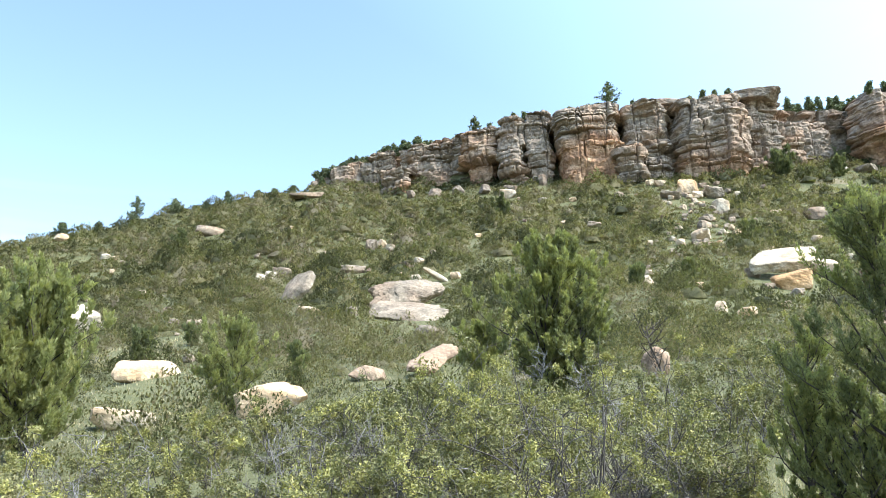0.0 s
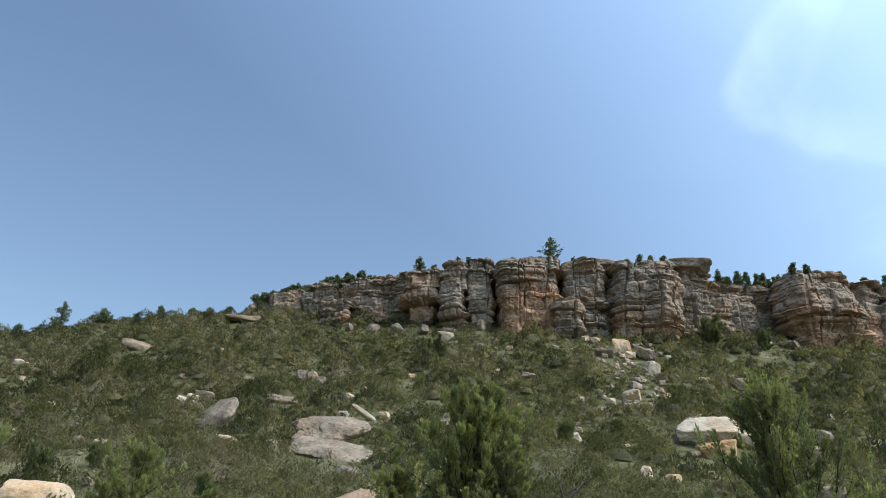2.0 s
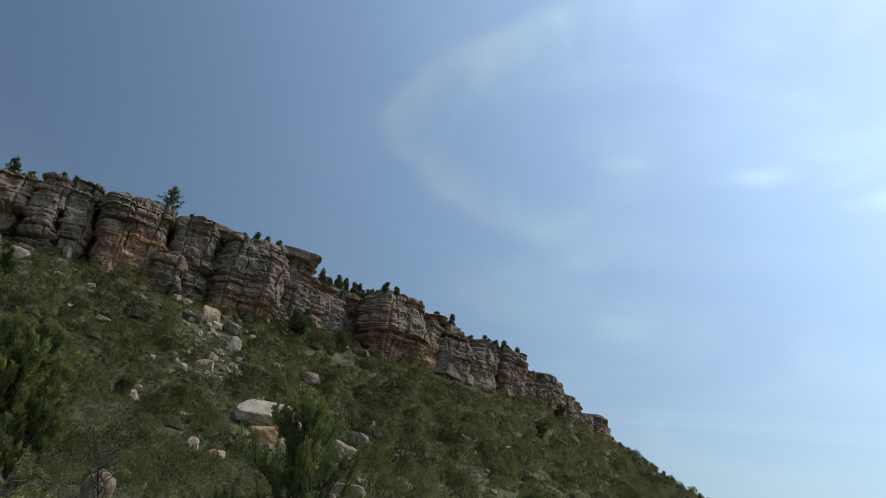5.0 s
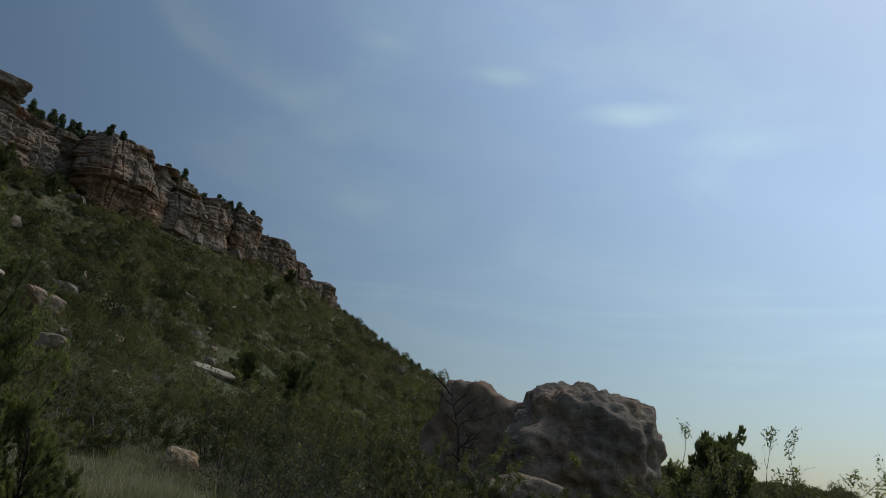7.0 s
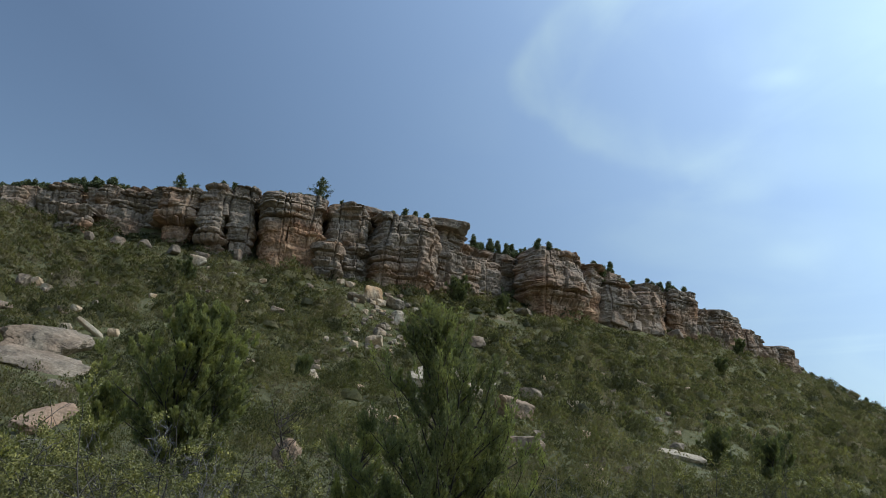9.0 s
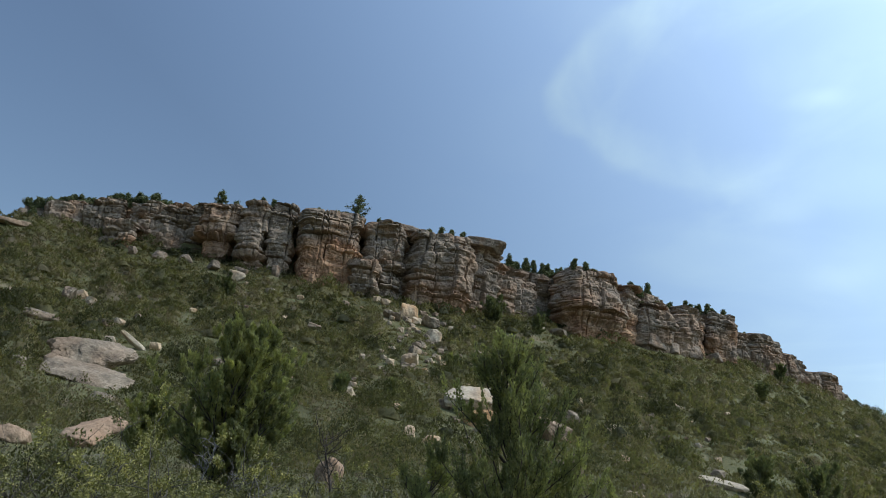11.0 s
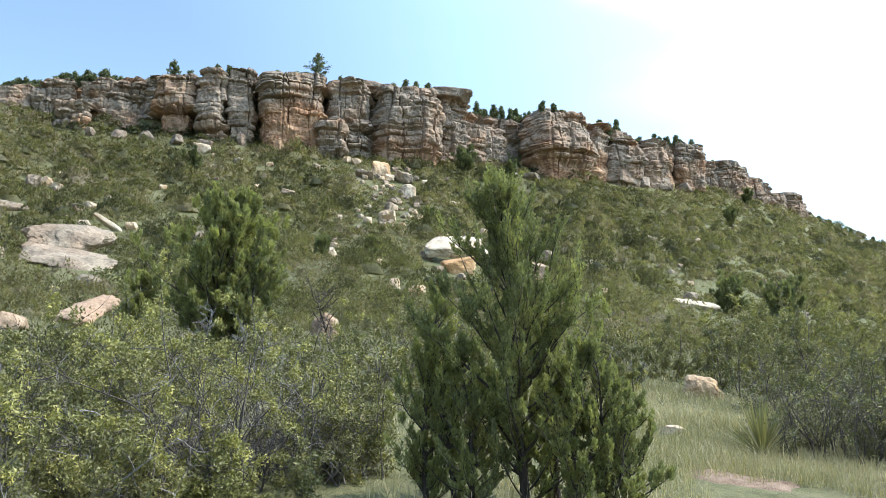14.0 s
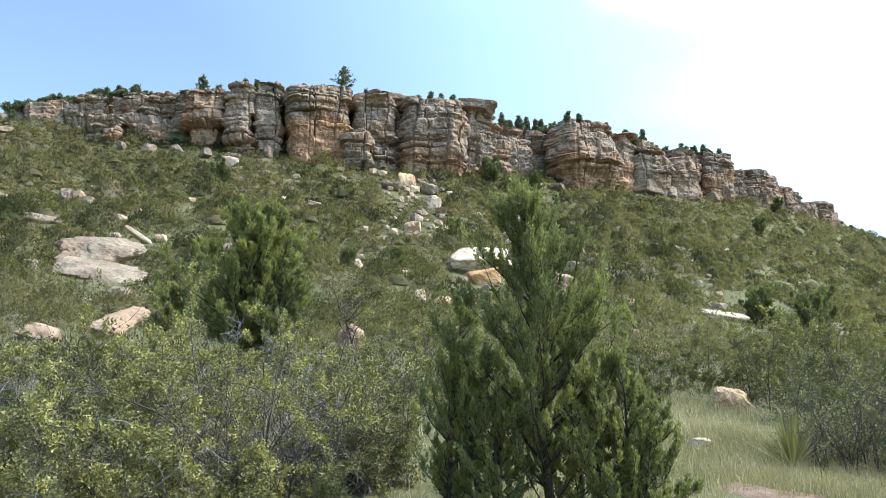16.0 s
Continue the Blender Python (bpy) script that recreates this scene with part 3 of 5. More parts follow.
# ---- plants ----
def blades(centres, normals, sizes, r, long=1.6):
    """A small bent leaf, two triangles, at every centre."""
    k = len(centres)
    side = np.cross(normals, r.normal(size=(k, 3)))
    side /= np.linalg.norm(side, axis=1)[:, None] + 1e-9
    along = np.cross(normals, side)
    w, h = side * sizes[:, None] * 0.5, along * sizes[:, None] * 0.5 * long
    fold = normals * sizes[:, None] * 0.18
    verts = np.stack([centres - h, centres + w - fold, centres + h, centres - w - fold], 1).reshape(-1, 3)
    i = np.arange(k)[:, None] * 4
    return verts, np.concatenate([i + 0, i + 1, i + 2, i + 3], 1)


def slivers(centres, normals, sizes, r):
    """A small pointed leaf, one triangle, at every centre."""
    k = len(centres)
    side = np.cross(normals, r.normal(size=(k, 3)))
    side /= np.linalg.norm(side, axis=1)[:, None] + 1e-9
    along = np.cross(normals, side) * sizes[:, None]
    w = side * sizes[:, None] * 0.42
    return np.stack([centres - w - 0.5 * along, centres + w - 0.5 * along, centres + along], 1).reshape(-1, 3), np.arange(3 * k).reshape(-1, 3)


def scatter_shrubs():
    """The brush: rounded clumps of leaves, about one crown apart, thicker in patches."""
    r = np.random.default_rng(11)
    count = 90000
    bearing = r.uniform(-60, 66, count)
    far, low, top = foot(bearing)
    dist = np.sqrt(r.uniform(0, 1, count)) * (far + 2)
    x, y = dist * np.sin(np.radians(bearing)), dist * np.cos(np.radians(bearing))
    patch = fractal(np.stack([x, y, 0 * x], -1) * 0.07, 3)
    keep = (dist > 15) & (r.uniform(size=count) < np.clip(0.75 + 1.2 * patch, 0.1, 1))
    size = np.clip(r.gamma(3.2, 0.25, count), 0.32, 2.1) * np.where(dist > 150, 1.3, 1.0)
    for bb, dd, ss in CLEAR:
        keep &= np.hypot(x - dd * math.sin(radians(bb)), y - dd * math.cos(radians(bb))) > ss + 0.6 * size - 0.45
    x, y, dist, bearing, size = x[keep], y[keep], dist[keep], bearing[keep], size[keep]
    taken, chosen = {}, []
    for k in range(len(x)):
        cx, cy = int(x[k] // 1.5), int(y[k] // 1.5)
        free = True
        for i in range(cx - 2, cx + 3):
            for j in range(cy - 2, cy + 3):
                for m in taken.get((i, j), ()):
                    if (x[k] - x[m]) ** 2 + (y[k] - y[m]) ** 2 < (0.5 * (size[k] + size[m])) ** 2:
                        free = False
                        break
                if not free:
                    break
            if not free:
                break
        if free:
            taken.setdefault((cx, cy), []).append(k)
            chosen.append(k)
        if len(chosen) > 12500:
            break
    x, y, dist, size = x[chosen], y[chosen], dist[chosen], size[chosen]
    z = ground(x, y)
    kind = np.clip(fractal(np.stack([x, y, 0 * x], -1) * 0.12 + 40, 3) * 0.8 + np.where(r.uniform(size=len(x)) < 0.28, r.normal(0.08, 0.07, len(x)), r.normal(0.5, 0.2, len(x))), 0, 0.95)
    each = np.clip(np.clip(13500 / dist, 105, 650) * size ** 1.75, 40, 1300).astype(int)
    owner = np.repeat(np.arange(len(x)), each)
    total = len(owner)
    squash_of = r.uniform(0.65, 1.3, len(x))
    tall = size * squash_of
    a = r.uniform(0, 2 * np.pi, total)
    reach = np.sqrt(r.uniform(0, 1, total))
    flat = np.stack([np.cos(a), np.sin(a), 0 * a], -1)
    lumps = 1 + 0.7 * fractal(flat * 1.5 + owner[:, None] * 3.7, 2)
    crown = tall[owner] * np.maximum(1 - reach ** 2.4, 0.03) ** 0.6 * (1 + 0.9 * fractal(flat * reach[:, None] * 2.2 + owner[:, None] * 5.1, 2))
    c = flat * (size[owner] * lumps * reach)[:, None]
    c[:, 2] = crown * r.uniform(0.1, 1.06, total) ** 0.25
    c += np.stack([x, y, z - 0.05], -1)[owner]
    leaf = r.uniform(0.7, 1.4, total) * 0.225 * np.clip(dist[owner] / 85, 0.3, 1.2) * np.clip(size[owner], 0.65, 1.1)
    tip = flat * (0.55 * reach)[:, None] + r.normal(size=c.shape) * 0.38 + np.array((0, 0, 0.9))
    tip /= np.linalg.norm(tip, axis=1)[:, None]
    side = np.cross(tip, r.normal(size=c.shape))
    side /= np.linalg.norm(side, axis=1)[:, None] + 1e-9
    v = np.stack([c - side * leaf[:, None] * 0.32, c + side * leaf[:, None] * 0.32, c + tip * leaf[:, None]], 1).reshape(-1, 3)
    f = np.arange(3 * total).reshape(-1, 3)
    tint = np.repeat(np.clip(kind[owner] + r.normal(0, 0.05, total), 0, 1), 3)
    lean = flat * (1.0 * reach)[:, None] + r.normal(size=c.shape) * 0.22 + np.array((0, 0, 0.75))
    lean /= np.linalg.norm(lean, axis=1)[:, None]
    # the dense inside of every clump, under its outer leaves
    u, w = np.meshgrid(np.linspace(0, 2 * np.pi, 7, endpoint=False), np.array((0.05, 0.55, 1.05, 1.57)))
    d0 = np.stack([np.sin(w) * np.cos(u), np.sin(w) * np.sin(u), np.cos(w)], -1).reshape(-1, 3)
    who = np.repeat(np.arange(len(x)), len(d0))
    dd0 = np.tile(d0, (len(x), 1))
    inner = np.interp(dist, (25, 40, 80), (0.12, 0.36, 0.55))[who] * (1 + 0.7 * fractal(dd0 * 1.6 + who[:, None] * 3.7, 2))
    core = dd0 * (size[who] * inner)[:, None]
    core[:, 2] *= squash_of[who]
    core += np.stack([x, y, z - 0.1], -1)[who]
    one = np.array(grid_faces(*u.shape))[:, ::-1]
    core_faces = (one[None] + (np.arange(len(x)) * len(d0))[:, None, None]).reshape(-1, one.shape[-1]) + len(v)
    core_lean = dd0 + np.array((0, 0, 0.6))
    core_lean /= np.linalg.norm(core_lean, axis=1)[:, None]
    ob = solid("hillside_shrubs", np.concatenate([v, core]), [f, core_faces], SHRUB, soft=True, values={"tint": np.concatenate([tint, kind[who]])}, normals=np.concatenate([np.repeat(lean, 3, axis=0), core_lean]))
    tagged(ob, "dense low oak and sage brush covering the hillside", "shrubs", kind="stuff")
    # low tufts between the shrubs
    count = 13000
    bearing = r.uniform(-56, 44, count)
    dist = np.sqrt(r.uniform(0.03, 1, count)) * (foot(bearing)[0] + 1)
    x, y = dist * np.sin(np.radians(bearing)), dist * np.cos(np.radians(bearing))
    keep = dist > 24
    for bb, dd, ss in STONES:
        keep &= np.hypot(x - dd * math.sin(radians(bb)), y - dd * math.cos(radians(bb))) > ss
    x, y, dist = x[keep], y[keep], dist[keep]
    z = ground(x, y)
    owner = np.repeat(np.arange(len(x)), 24)
    total = len(owner)
    c = np.stack([x, y, z], -1)[owner] + r.normal(size=(total, 3)) * np.array((0.32, 0.32, 0.05))
    tip = r.normal(size=(total, 3)) * 0.4 + np.array((0, 0, 1.0))
    leaf = (r.uniform(0.1, 0.24, total) * np.clip(dist[owner] / 85, 0.5, 1.1))[:, None]
    side = np.cross(tip, r.normal(size=c.shape))
    side /= np.linalg.norm(side, axis=1)[:, None] + 1e-9
    v = np.stack([c - side * leaf * 0.3, c + side * leaf * 0.3, c + tip * leaf], 1).reshape(-1, 3)
    tone = np.clip(r.normal(0.55, 0.22, len(x)), 0, 1)
    up = r.normal(size=(total, 3)) * 0.25 + np.array((0, 0, 1.0))
    up /= np.linalg.norm(up, axis=1)[:, None]
    ob = solid("hillside_tufts", v, np.arange(3 * total).reshape(-1, 3), SHRUB, True, {"tint": np.repeat(tone[owner], 3)}, np.repeat(up, 3, axis=0))
    return tagged(ob, "low tufts of dry grass and herbs between shrubs", "grass", kind="stuff")


def tube(path, radii, sides=6):
    """Vertices and faces of a tapered tube along a path."""
    path, radii = np.asarray(path, float), np.asarray(radii, float)
    way = np.gradient(path, axis=0)
    way /= np.linalg.norm(way, axis=1)[:, None] + 1e-9
    ref = np.where(np.abs(way[:, 2:3]) > 0.9, np.array([[1.0, 0, 0]]), np.array([[0, 0, 1.0]]))
    a = np.cross(way, ref)
    a /= np.linalg.norm(a, axis=1)[:, None] + 1e-9
    b2 = np.cross(way, a)
    ang = np.linspace(0, 2 * np.pi, sides, endpoint=False)
    v = path[:, None] + radii[:, None, None] * (np.cos(ang)[None, :, None] * a[:, None] + np.sin(ang)[None, :, None] * b2[:, None])
    return v.reshape(-1, 3), grid_faces(len(path), sides)


class Heap:
    """Gathers pieces of one mesh."""

    def __init__(self):
        self.v, self.f, self.t, self.n = [], [], [], 0

    def add(self, v, f, t=0.5):
        self.v.append(v)
        self.f.append(f + self.n)
        self.t.append(np.broadcast_to(t, len(v)))
        self.n += len(v)

    def build(self, name, material, parent, label="", soft=True):
        ob = solid(name, np.concatenate(self.v), [np.concatenate(self.f)], material, soft, {"tint": np.concatenate(self.t)})
        if label:
            ob["label"] = label
        return under(ob, parent)


def wander(start, way, length, steps, r, curl=0.25, lift=0.0):
    pts, d = [np.array(start, float)], np.array(way, float)
    d /= np.linalg.norm(d)
    for _ in range(steps):
        d = d + r.normal(size=3) * curl + np.array((0, 0, lift))
        d /= np.linalg.norm(d)
        pts.append(pts[-1] + d * length / steps)
    return np.array(pts)


def plume(heap, path, r, count, radius, length, tint):
    """A tapering plume of scaly juniper sprays round a branchlet."""
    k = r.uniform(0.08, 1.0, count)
    m = k * (len(path) - 1)
    i = np.minimum(m.astype(int), len(path) - 2)
    step = path[i + 1] - path[i]
    out = r.normal(size=(count, 3))
    out /= np.linalg.norm(out, axis=1)[:, None]
    c = path[i] + step * (m - i)[:, None] + out * radius * (r.uniform(0.2, 1, count) * (1.15 - 0.8 * k))[:, None]
    way = step / (np.linalg.norm(step, axis=1)[:, None] + 1e-9) + out * 0.85 + np.array((0, 0, 0.4))
    way /= np.linalg.norm(way, axis=1)[:, None]
    side = np.cross(way, r.normal(size=(count, 3)))
    side /= np.linalg.norm(side, axis=1)[:, None]
    ln = length * r.uniform(0.6, 1.3, count)[:, None]
    wd = ln * r.uniform(0.24, 0.42, count)[:, None]
    v = np.stack([c - side * wd, c + side * wd, c + way * ln], 1).reshape(-1, 3)
    # tint rises along the branchlet, so inner sprays are darker than the tips
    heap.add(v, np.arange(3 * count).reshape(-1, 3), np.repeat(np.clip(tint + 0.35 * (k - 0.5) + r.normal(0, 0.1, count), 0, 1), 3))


def juniper(bearing, distance, tall, wide, seed, label, stems=1, limbs=46, plumes=7, density=60, spray=0.05, radius=0.06, shape=0.5, open_low=0.04, tint=0.4, name="juniper_tree"):
    """shape: how high the crown is widest, from 0 to 1. Limbs rise from the stems and end in plumes."""
    r = np.random.default_rng(seed)
    place = np.array(at(bearing, distance, -0.08))
    tree = tagged(new(name), label, "tree", "junipers")
    crown = Heap()
    for s in range(stems):
        wood = Heap()
        main = s == 0
        h = tall * (1.0 if main else r.uniform(0.6, 0.85))
        a = r.uniform(0, 2 * np.pi)
        spread = 0 if main else wide * r.uniform(0.15, 0.28)
        trunk = wander(place, (math.cos(a) * spread / h * 1.4, math.sin(a) * spread / h * 1.4, 1.0), h * 0.96, 12, r, 0.045, 0.03)
        wood.add(*tube(trunk, np.linspace(0.016 * tall * (1 if main else 0.6), 0.005, 13), 7))
        k = int(limbs if main else limbs * 0.6)
        for q in range(k):
            u = open_low + (0.99 - open_low) * (q + r.uniform()) / k
            j = u * 12
            i0 = min(int(j), 11)
            start = trunk[i0] + (trunk[i0 + 1] - trunk[i0]) * (j - i0)
            profile = (0.55 + 0.45 * min(u / shape, 1)) if u < shape else max(0.0, 1 - ((u - shape) / (1 - shape)) ** 1.35)
            ln = (wide * 0.52 * profile * r.uniform(0.6, 1.12) + 0.06 * wide) * (1 if main else 0.62)
            ang = r.uniform(0, 2 * np.pi)
            limb = wander(start, (math.cos(ang), math.sin(ang), 0.45 + 0.8 * u), ln, 6, r, 0.13, 0.1)
            wood.add(*tube(limb, np.linspace(0.006 + 0.010 * ln, 0.003, 7), 4))
            tone = np.clip(r.normal(tint, 0.16), 0, 1)
            for p in range(max(2, int(plumes * (0.35 + 0.65 * ln / (wide * 0.52))))):
                m = 1 + r.integers(0, 6)
                reach = (0.16 + 0.3 * r.uniform()) * (0.35 * wide ** 0.6)
                sub = wander(limb[m], (limb[m] - limb[m - 1]) / (np.linalg.norm(limb[m] - limb[m - 1]) + 1e-9) + r.normal(size=3) * 0.6 + np.array((0, 0, 0.8)), reach + 0.05, 4, r, 0.12, 0.2)
                if distance < 12:
                    wood.add(*tube(sub[::2], np.linspace(0.004, 0.002, 3), 3))
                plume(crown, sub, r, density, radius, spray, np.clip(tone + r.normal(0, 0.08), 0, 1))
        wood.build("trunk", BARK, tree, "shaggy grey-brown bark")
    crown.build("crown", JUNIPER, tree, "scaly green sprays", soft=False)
    return tree


def thicket(bearing, distance, tall, wide, seed, label, tint=0.35, leaves=4200, leaf=0.032, stems=12, bare=0.25, lean=0.55, name="oak_shrub", foliage_material=None, yellow=0.15):
    """A many-stemmed shrub: stems that fork into twigs, leaves on the twigs from low down, some twigs bare."""
    r = np.random.default_rng(seed)
    place = np.array(at(bearing, distance, -0.05))
    shrub = tagged(new(name), label, "shrub", "thicket shrubs")
    crown = Heap()
    tips = []
    for s in range(stems):
        a = r.uniform(0, 2 * np.pi)
        start = place + np.array((math.cos(a), math.sin(a), 0)) * wide * 0.5 * math.sqrt(r.uniform(0, 1))
        start[2] = float(ground(start[:1], start[1:2])[0]) - 0.05
        a += r.normal() * 0.7
        lean_out = r.uniform(0.0, lean)
        rim_drop = 1 - 0.35 * min(1.0, np.hypot(*(start[:2] - place[:2])) / (0.5 * wide)) ** 2
        h = tall * r.uniform(0.6, 1.08) * rim_drop
        stem = wander(start, (math.cos(a) * lean_out, math.sin(a) * lean_out, 1.0), h, 7, r, 0.15, 0.04)
        is_bare = r.uniform() < bare
        heap = Heap()
        heap.add(*tube(stem, np.linspace(0.006 + 0.005 * tall, 0.003, 8), 4))
        for q in range(9):
            m = 1 + q % 7
            fork = wander(stem[m], stem[m] - stem[m - 1] + r.normal(size=3) * 0.2, h * r.uniform(0.18, 0.36) + 0.1, 4, r, 0.26, 0.03)
            heap.add(*tube(fork, np.linspace(0.006, 0.0025, 5), 3))
            for _ in range(2):
                j = r.integers(1, 5)
                twig = wander(fork[j], fork[j] - fork[j - 1] + r.normal(size=3) * 0.1, h * r.uniform(0.08, 0.17) + 0.06, 3, r, 0.3, 0.02)
                heap.add(*tube(twig, np.linspace(0.0035, 0.0015, 4), 3))
                if not is_bare and r.uniform() < 0.6:
                    tips.append(twig)
        heap.build("bare_stem" if is_bare else "stem", DEAD if is_bare and bare < 1 else TWIG, shrub, "bare grey dead stem with twigs" if is_bare else "")
    per = max(5, leaves // max(1, len(tips)))
    for twig in tips:
        i = r.integers(0, len(twig) - 1, per)
        c = twig[i] + (twig[i + 1] - twig[i]) * r.uniform(0, 1, (per, 1)) + r.normal(size=(per, 3)) * 0.036
        nrm = r.normal(size=(per, 3)) + np.array((0, 0, 0.4))
        nrm /= np.linalg.norm(nrm, axis=1)[:, None]
        v, f = slivers(c, nrm, leaf * r.uniform(0.6, 1.35, per), r)
        # sunlit crown tops put into the tint: high twigs turn bright yellow-green more often
        tone = min(0.7, tint - 0.08 + r.normal(0, 0.09) + (0.3 if r.uniform() < yellow + 0.45 * (twig[-1, 2] - place[2] > 0.75 * tall) else 0)) if tint < 0.7 else tint + r.normal(0, 0.08)
        crown.add(v, f, np.clip(tone, 0, 1))
    if crown.v:
        crown.build("foliage", foliage_material or OAK, shrub, soft=False)
    return shrub


def conifer(bearing, distance, tall, wide, seed, z=None, label="small dark conifer on the cliff rim", sparse=1.0, name="conifer"):
    r = np.random.default_rng(seed)
    place = np.array(at(bearing, distance, -0.2)) if z is None else z
    tree = tagged(new(name), label, "tree", "trees along the rim")
    wood, crown = Heap(), Heap()
    trunk = wander(place, (0, 0, 1), tall, 10, r, 0.04, 0.02)
    wood.add(*tube(trunk, np.linspace(0.03 * tall, 0.012, 11), 6))
    for q in range(int(16 + tall * 4)):
        u = 0.12 + 0.88 * (q + r.uniform()) / (16 + tall * 4)
        i = min(int(u * 10), 9)
        ln = wide * 0.5 * (1 - u) ** 0.7 * r.uniform(0.5, 1.15) + 0.12
        a = r.uniform(0, 2 * np.pi)
        limb = wander(trunk[i], (math.cos(a), math.sin(a), 0.25), ln, 4, r, 0.12, 0.05)
        wood.add(*tube(limb, np.linspace(0.03, 0.008, 5), 4))
        k = int((26 + 40 * ln) * sparse)
        if k:
            j = r.integers(0, 4, k)
            c = limb[j] + (limb[j + 1] - limb[j]) * r.uniform(0, 1, (k, 1)) + r.normal(size=(k, 3)) * 0.14
            nrm = r.normal(size=(k, 3)) + np.array((0, 0, 0.6))
            nrm /= np.linalg.norm(nrm, axis=1)[:, None]
            crown.add(*blades(c, nrm, r.uniform(0.1, 0.22, k), r, 1.8), np.clip(r.normal(0.4, 0.2), 0, 1))
    wood.build("trunk", BARK, tree)
    if crown.v:
        crown.build("crown", PINE, tree, soft=False)
    return tree


# ---- the boulders, one by one ----
block = "broad grey-tan sandstone slab lying tilted on the slope"
boulder(-25.0, 58.4, (5.9, 3.2, 1.7), 10, (40, -7), seed=131, iron=0.22, label=block, detail=60, facets=12, hard=20.0, ridges=0.8, rough=2.6)
boulder(-24.7, 52.6, (5.6, 3.5, 0.9), -4, (29, 3), seed=102, iron=0.12, sink=0.5, label="pale flat sandstone slab below a larger block", detail=60, facets=10, ridges=0.5, rough=2.6, hard=20.0)
boulder(-22.6, 68.5, (2.8, 0.9, 0.6), 6, (0, 30), stone=PALE, seed=103)
boulder(3.2, 63.0, (4.5, 3.3, 1.05), -6, (36, 5), stone=PALE, seed=104, iron=0.0, label="bright cream sandstone block perched on a smaller orange one", lift=0.6, facets=7, hard=14.0, rough=1.6, ridges=0.05, detail=48)
boulder(5.0, 66.0, (2.6, 2.0, 1.7), 30, (24, 8), stone=PALE, seed=105, lift=0.3, hard=12.0)
boulder(3.4, 59.0, (2.8, 2.0, 1.8), 14, (0, -6), stone=PALE, iron=0.95, seed=106, label="orange sandstone block under a cream one", hard=14.0, rough=1.4)
boulder(0.8, 63.0, (1.2, 1.0, 1.1), 0, seed=107)
boulder(1.6, 58.0, (1.0, 0.9, 0.6), 40, seed=108)
boulder(-1.8, 50.0, (0.8, 0.7, 1.15), 20, (0, 8), stone=PALE, seed=109, iron=0.3)
boulder(-16.7, 108.0, (2.4, 2.0, 2.1), 0, (0, 10), stone=PALE, seed=110, iron=0.05)
boulder(5.4, 94.0, (2.4, 2.0, 2.0), 15, iron=0.35, seed=111)
boulder(2.9, 94.5, (1.4, 1.2, 0.9), 0, stone=PALE, seed=112)
for k, (bb, dd, w, hh, ir) in enumerate([
        (-4.3, 101, 2.6, 1.1, 0.1), (-3.0, 104.5, 2.5, 2.6, 0.7), (-2.2, 102.5, 1.6, 1.2, 0.3), (-1.3, 103.5, 2.8, 1.7, 0.2), (-0.8, 98, 1.8, 1.6, 0.15),
        (-0.6, 95.5, 1.5, 1.9, 0.1), (-2.1, 86, 1.7, 1.0, 0.1), (-2.4, 80.5, 2.4, 1.1, 0.2), (-3.4, 97, 1.2, 0.8, 0.2), (-1.7, 91, 1.2, 0.9, 0.1),
        (-4.9, 108, 1.4, 1.0, 0.2), (-5.6, 109, 1.2, 0.9, 0.3), (-0.1, 89, 1.0, 0.8, 0.0)]):
    boulder(bb, dd, (w, w * 0.8, hh * 1.2), 37 * k, (5 * (k % 3) - 5, 6 - 4 * (k % 4)), stone=PALE if k % 3 else BOULDER, iron=ir, seed=120 + k, detail=24, facets=10, hard=26.0, rough=1.6,
            label="pale fallen block in a streak of cliff rubble")
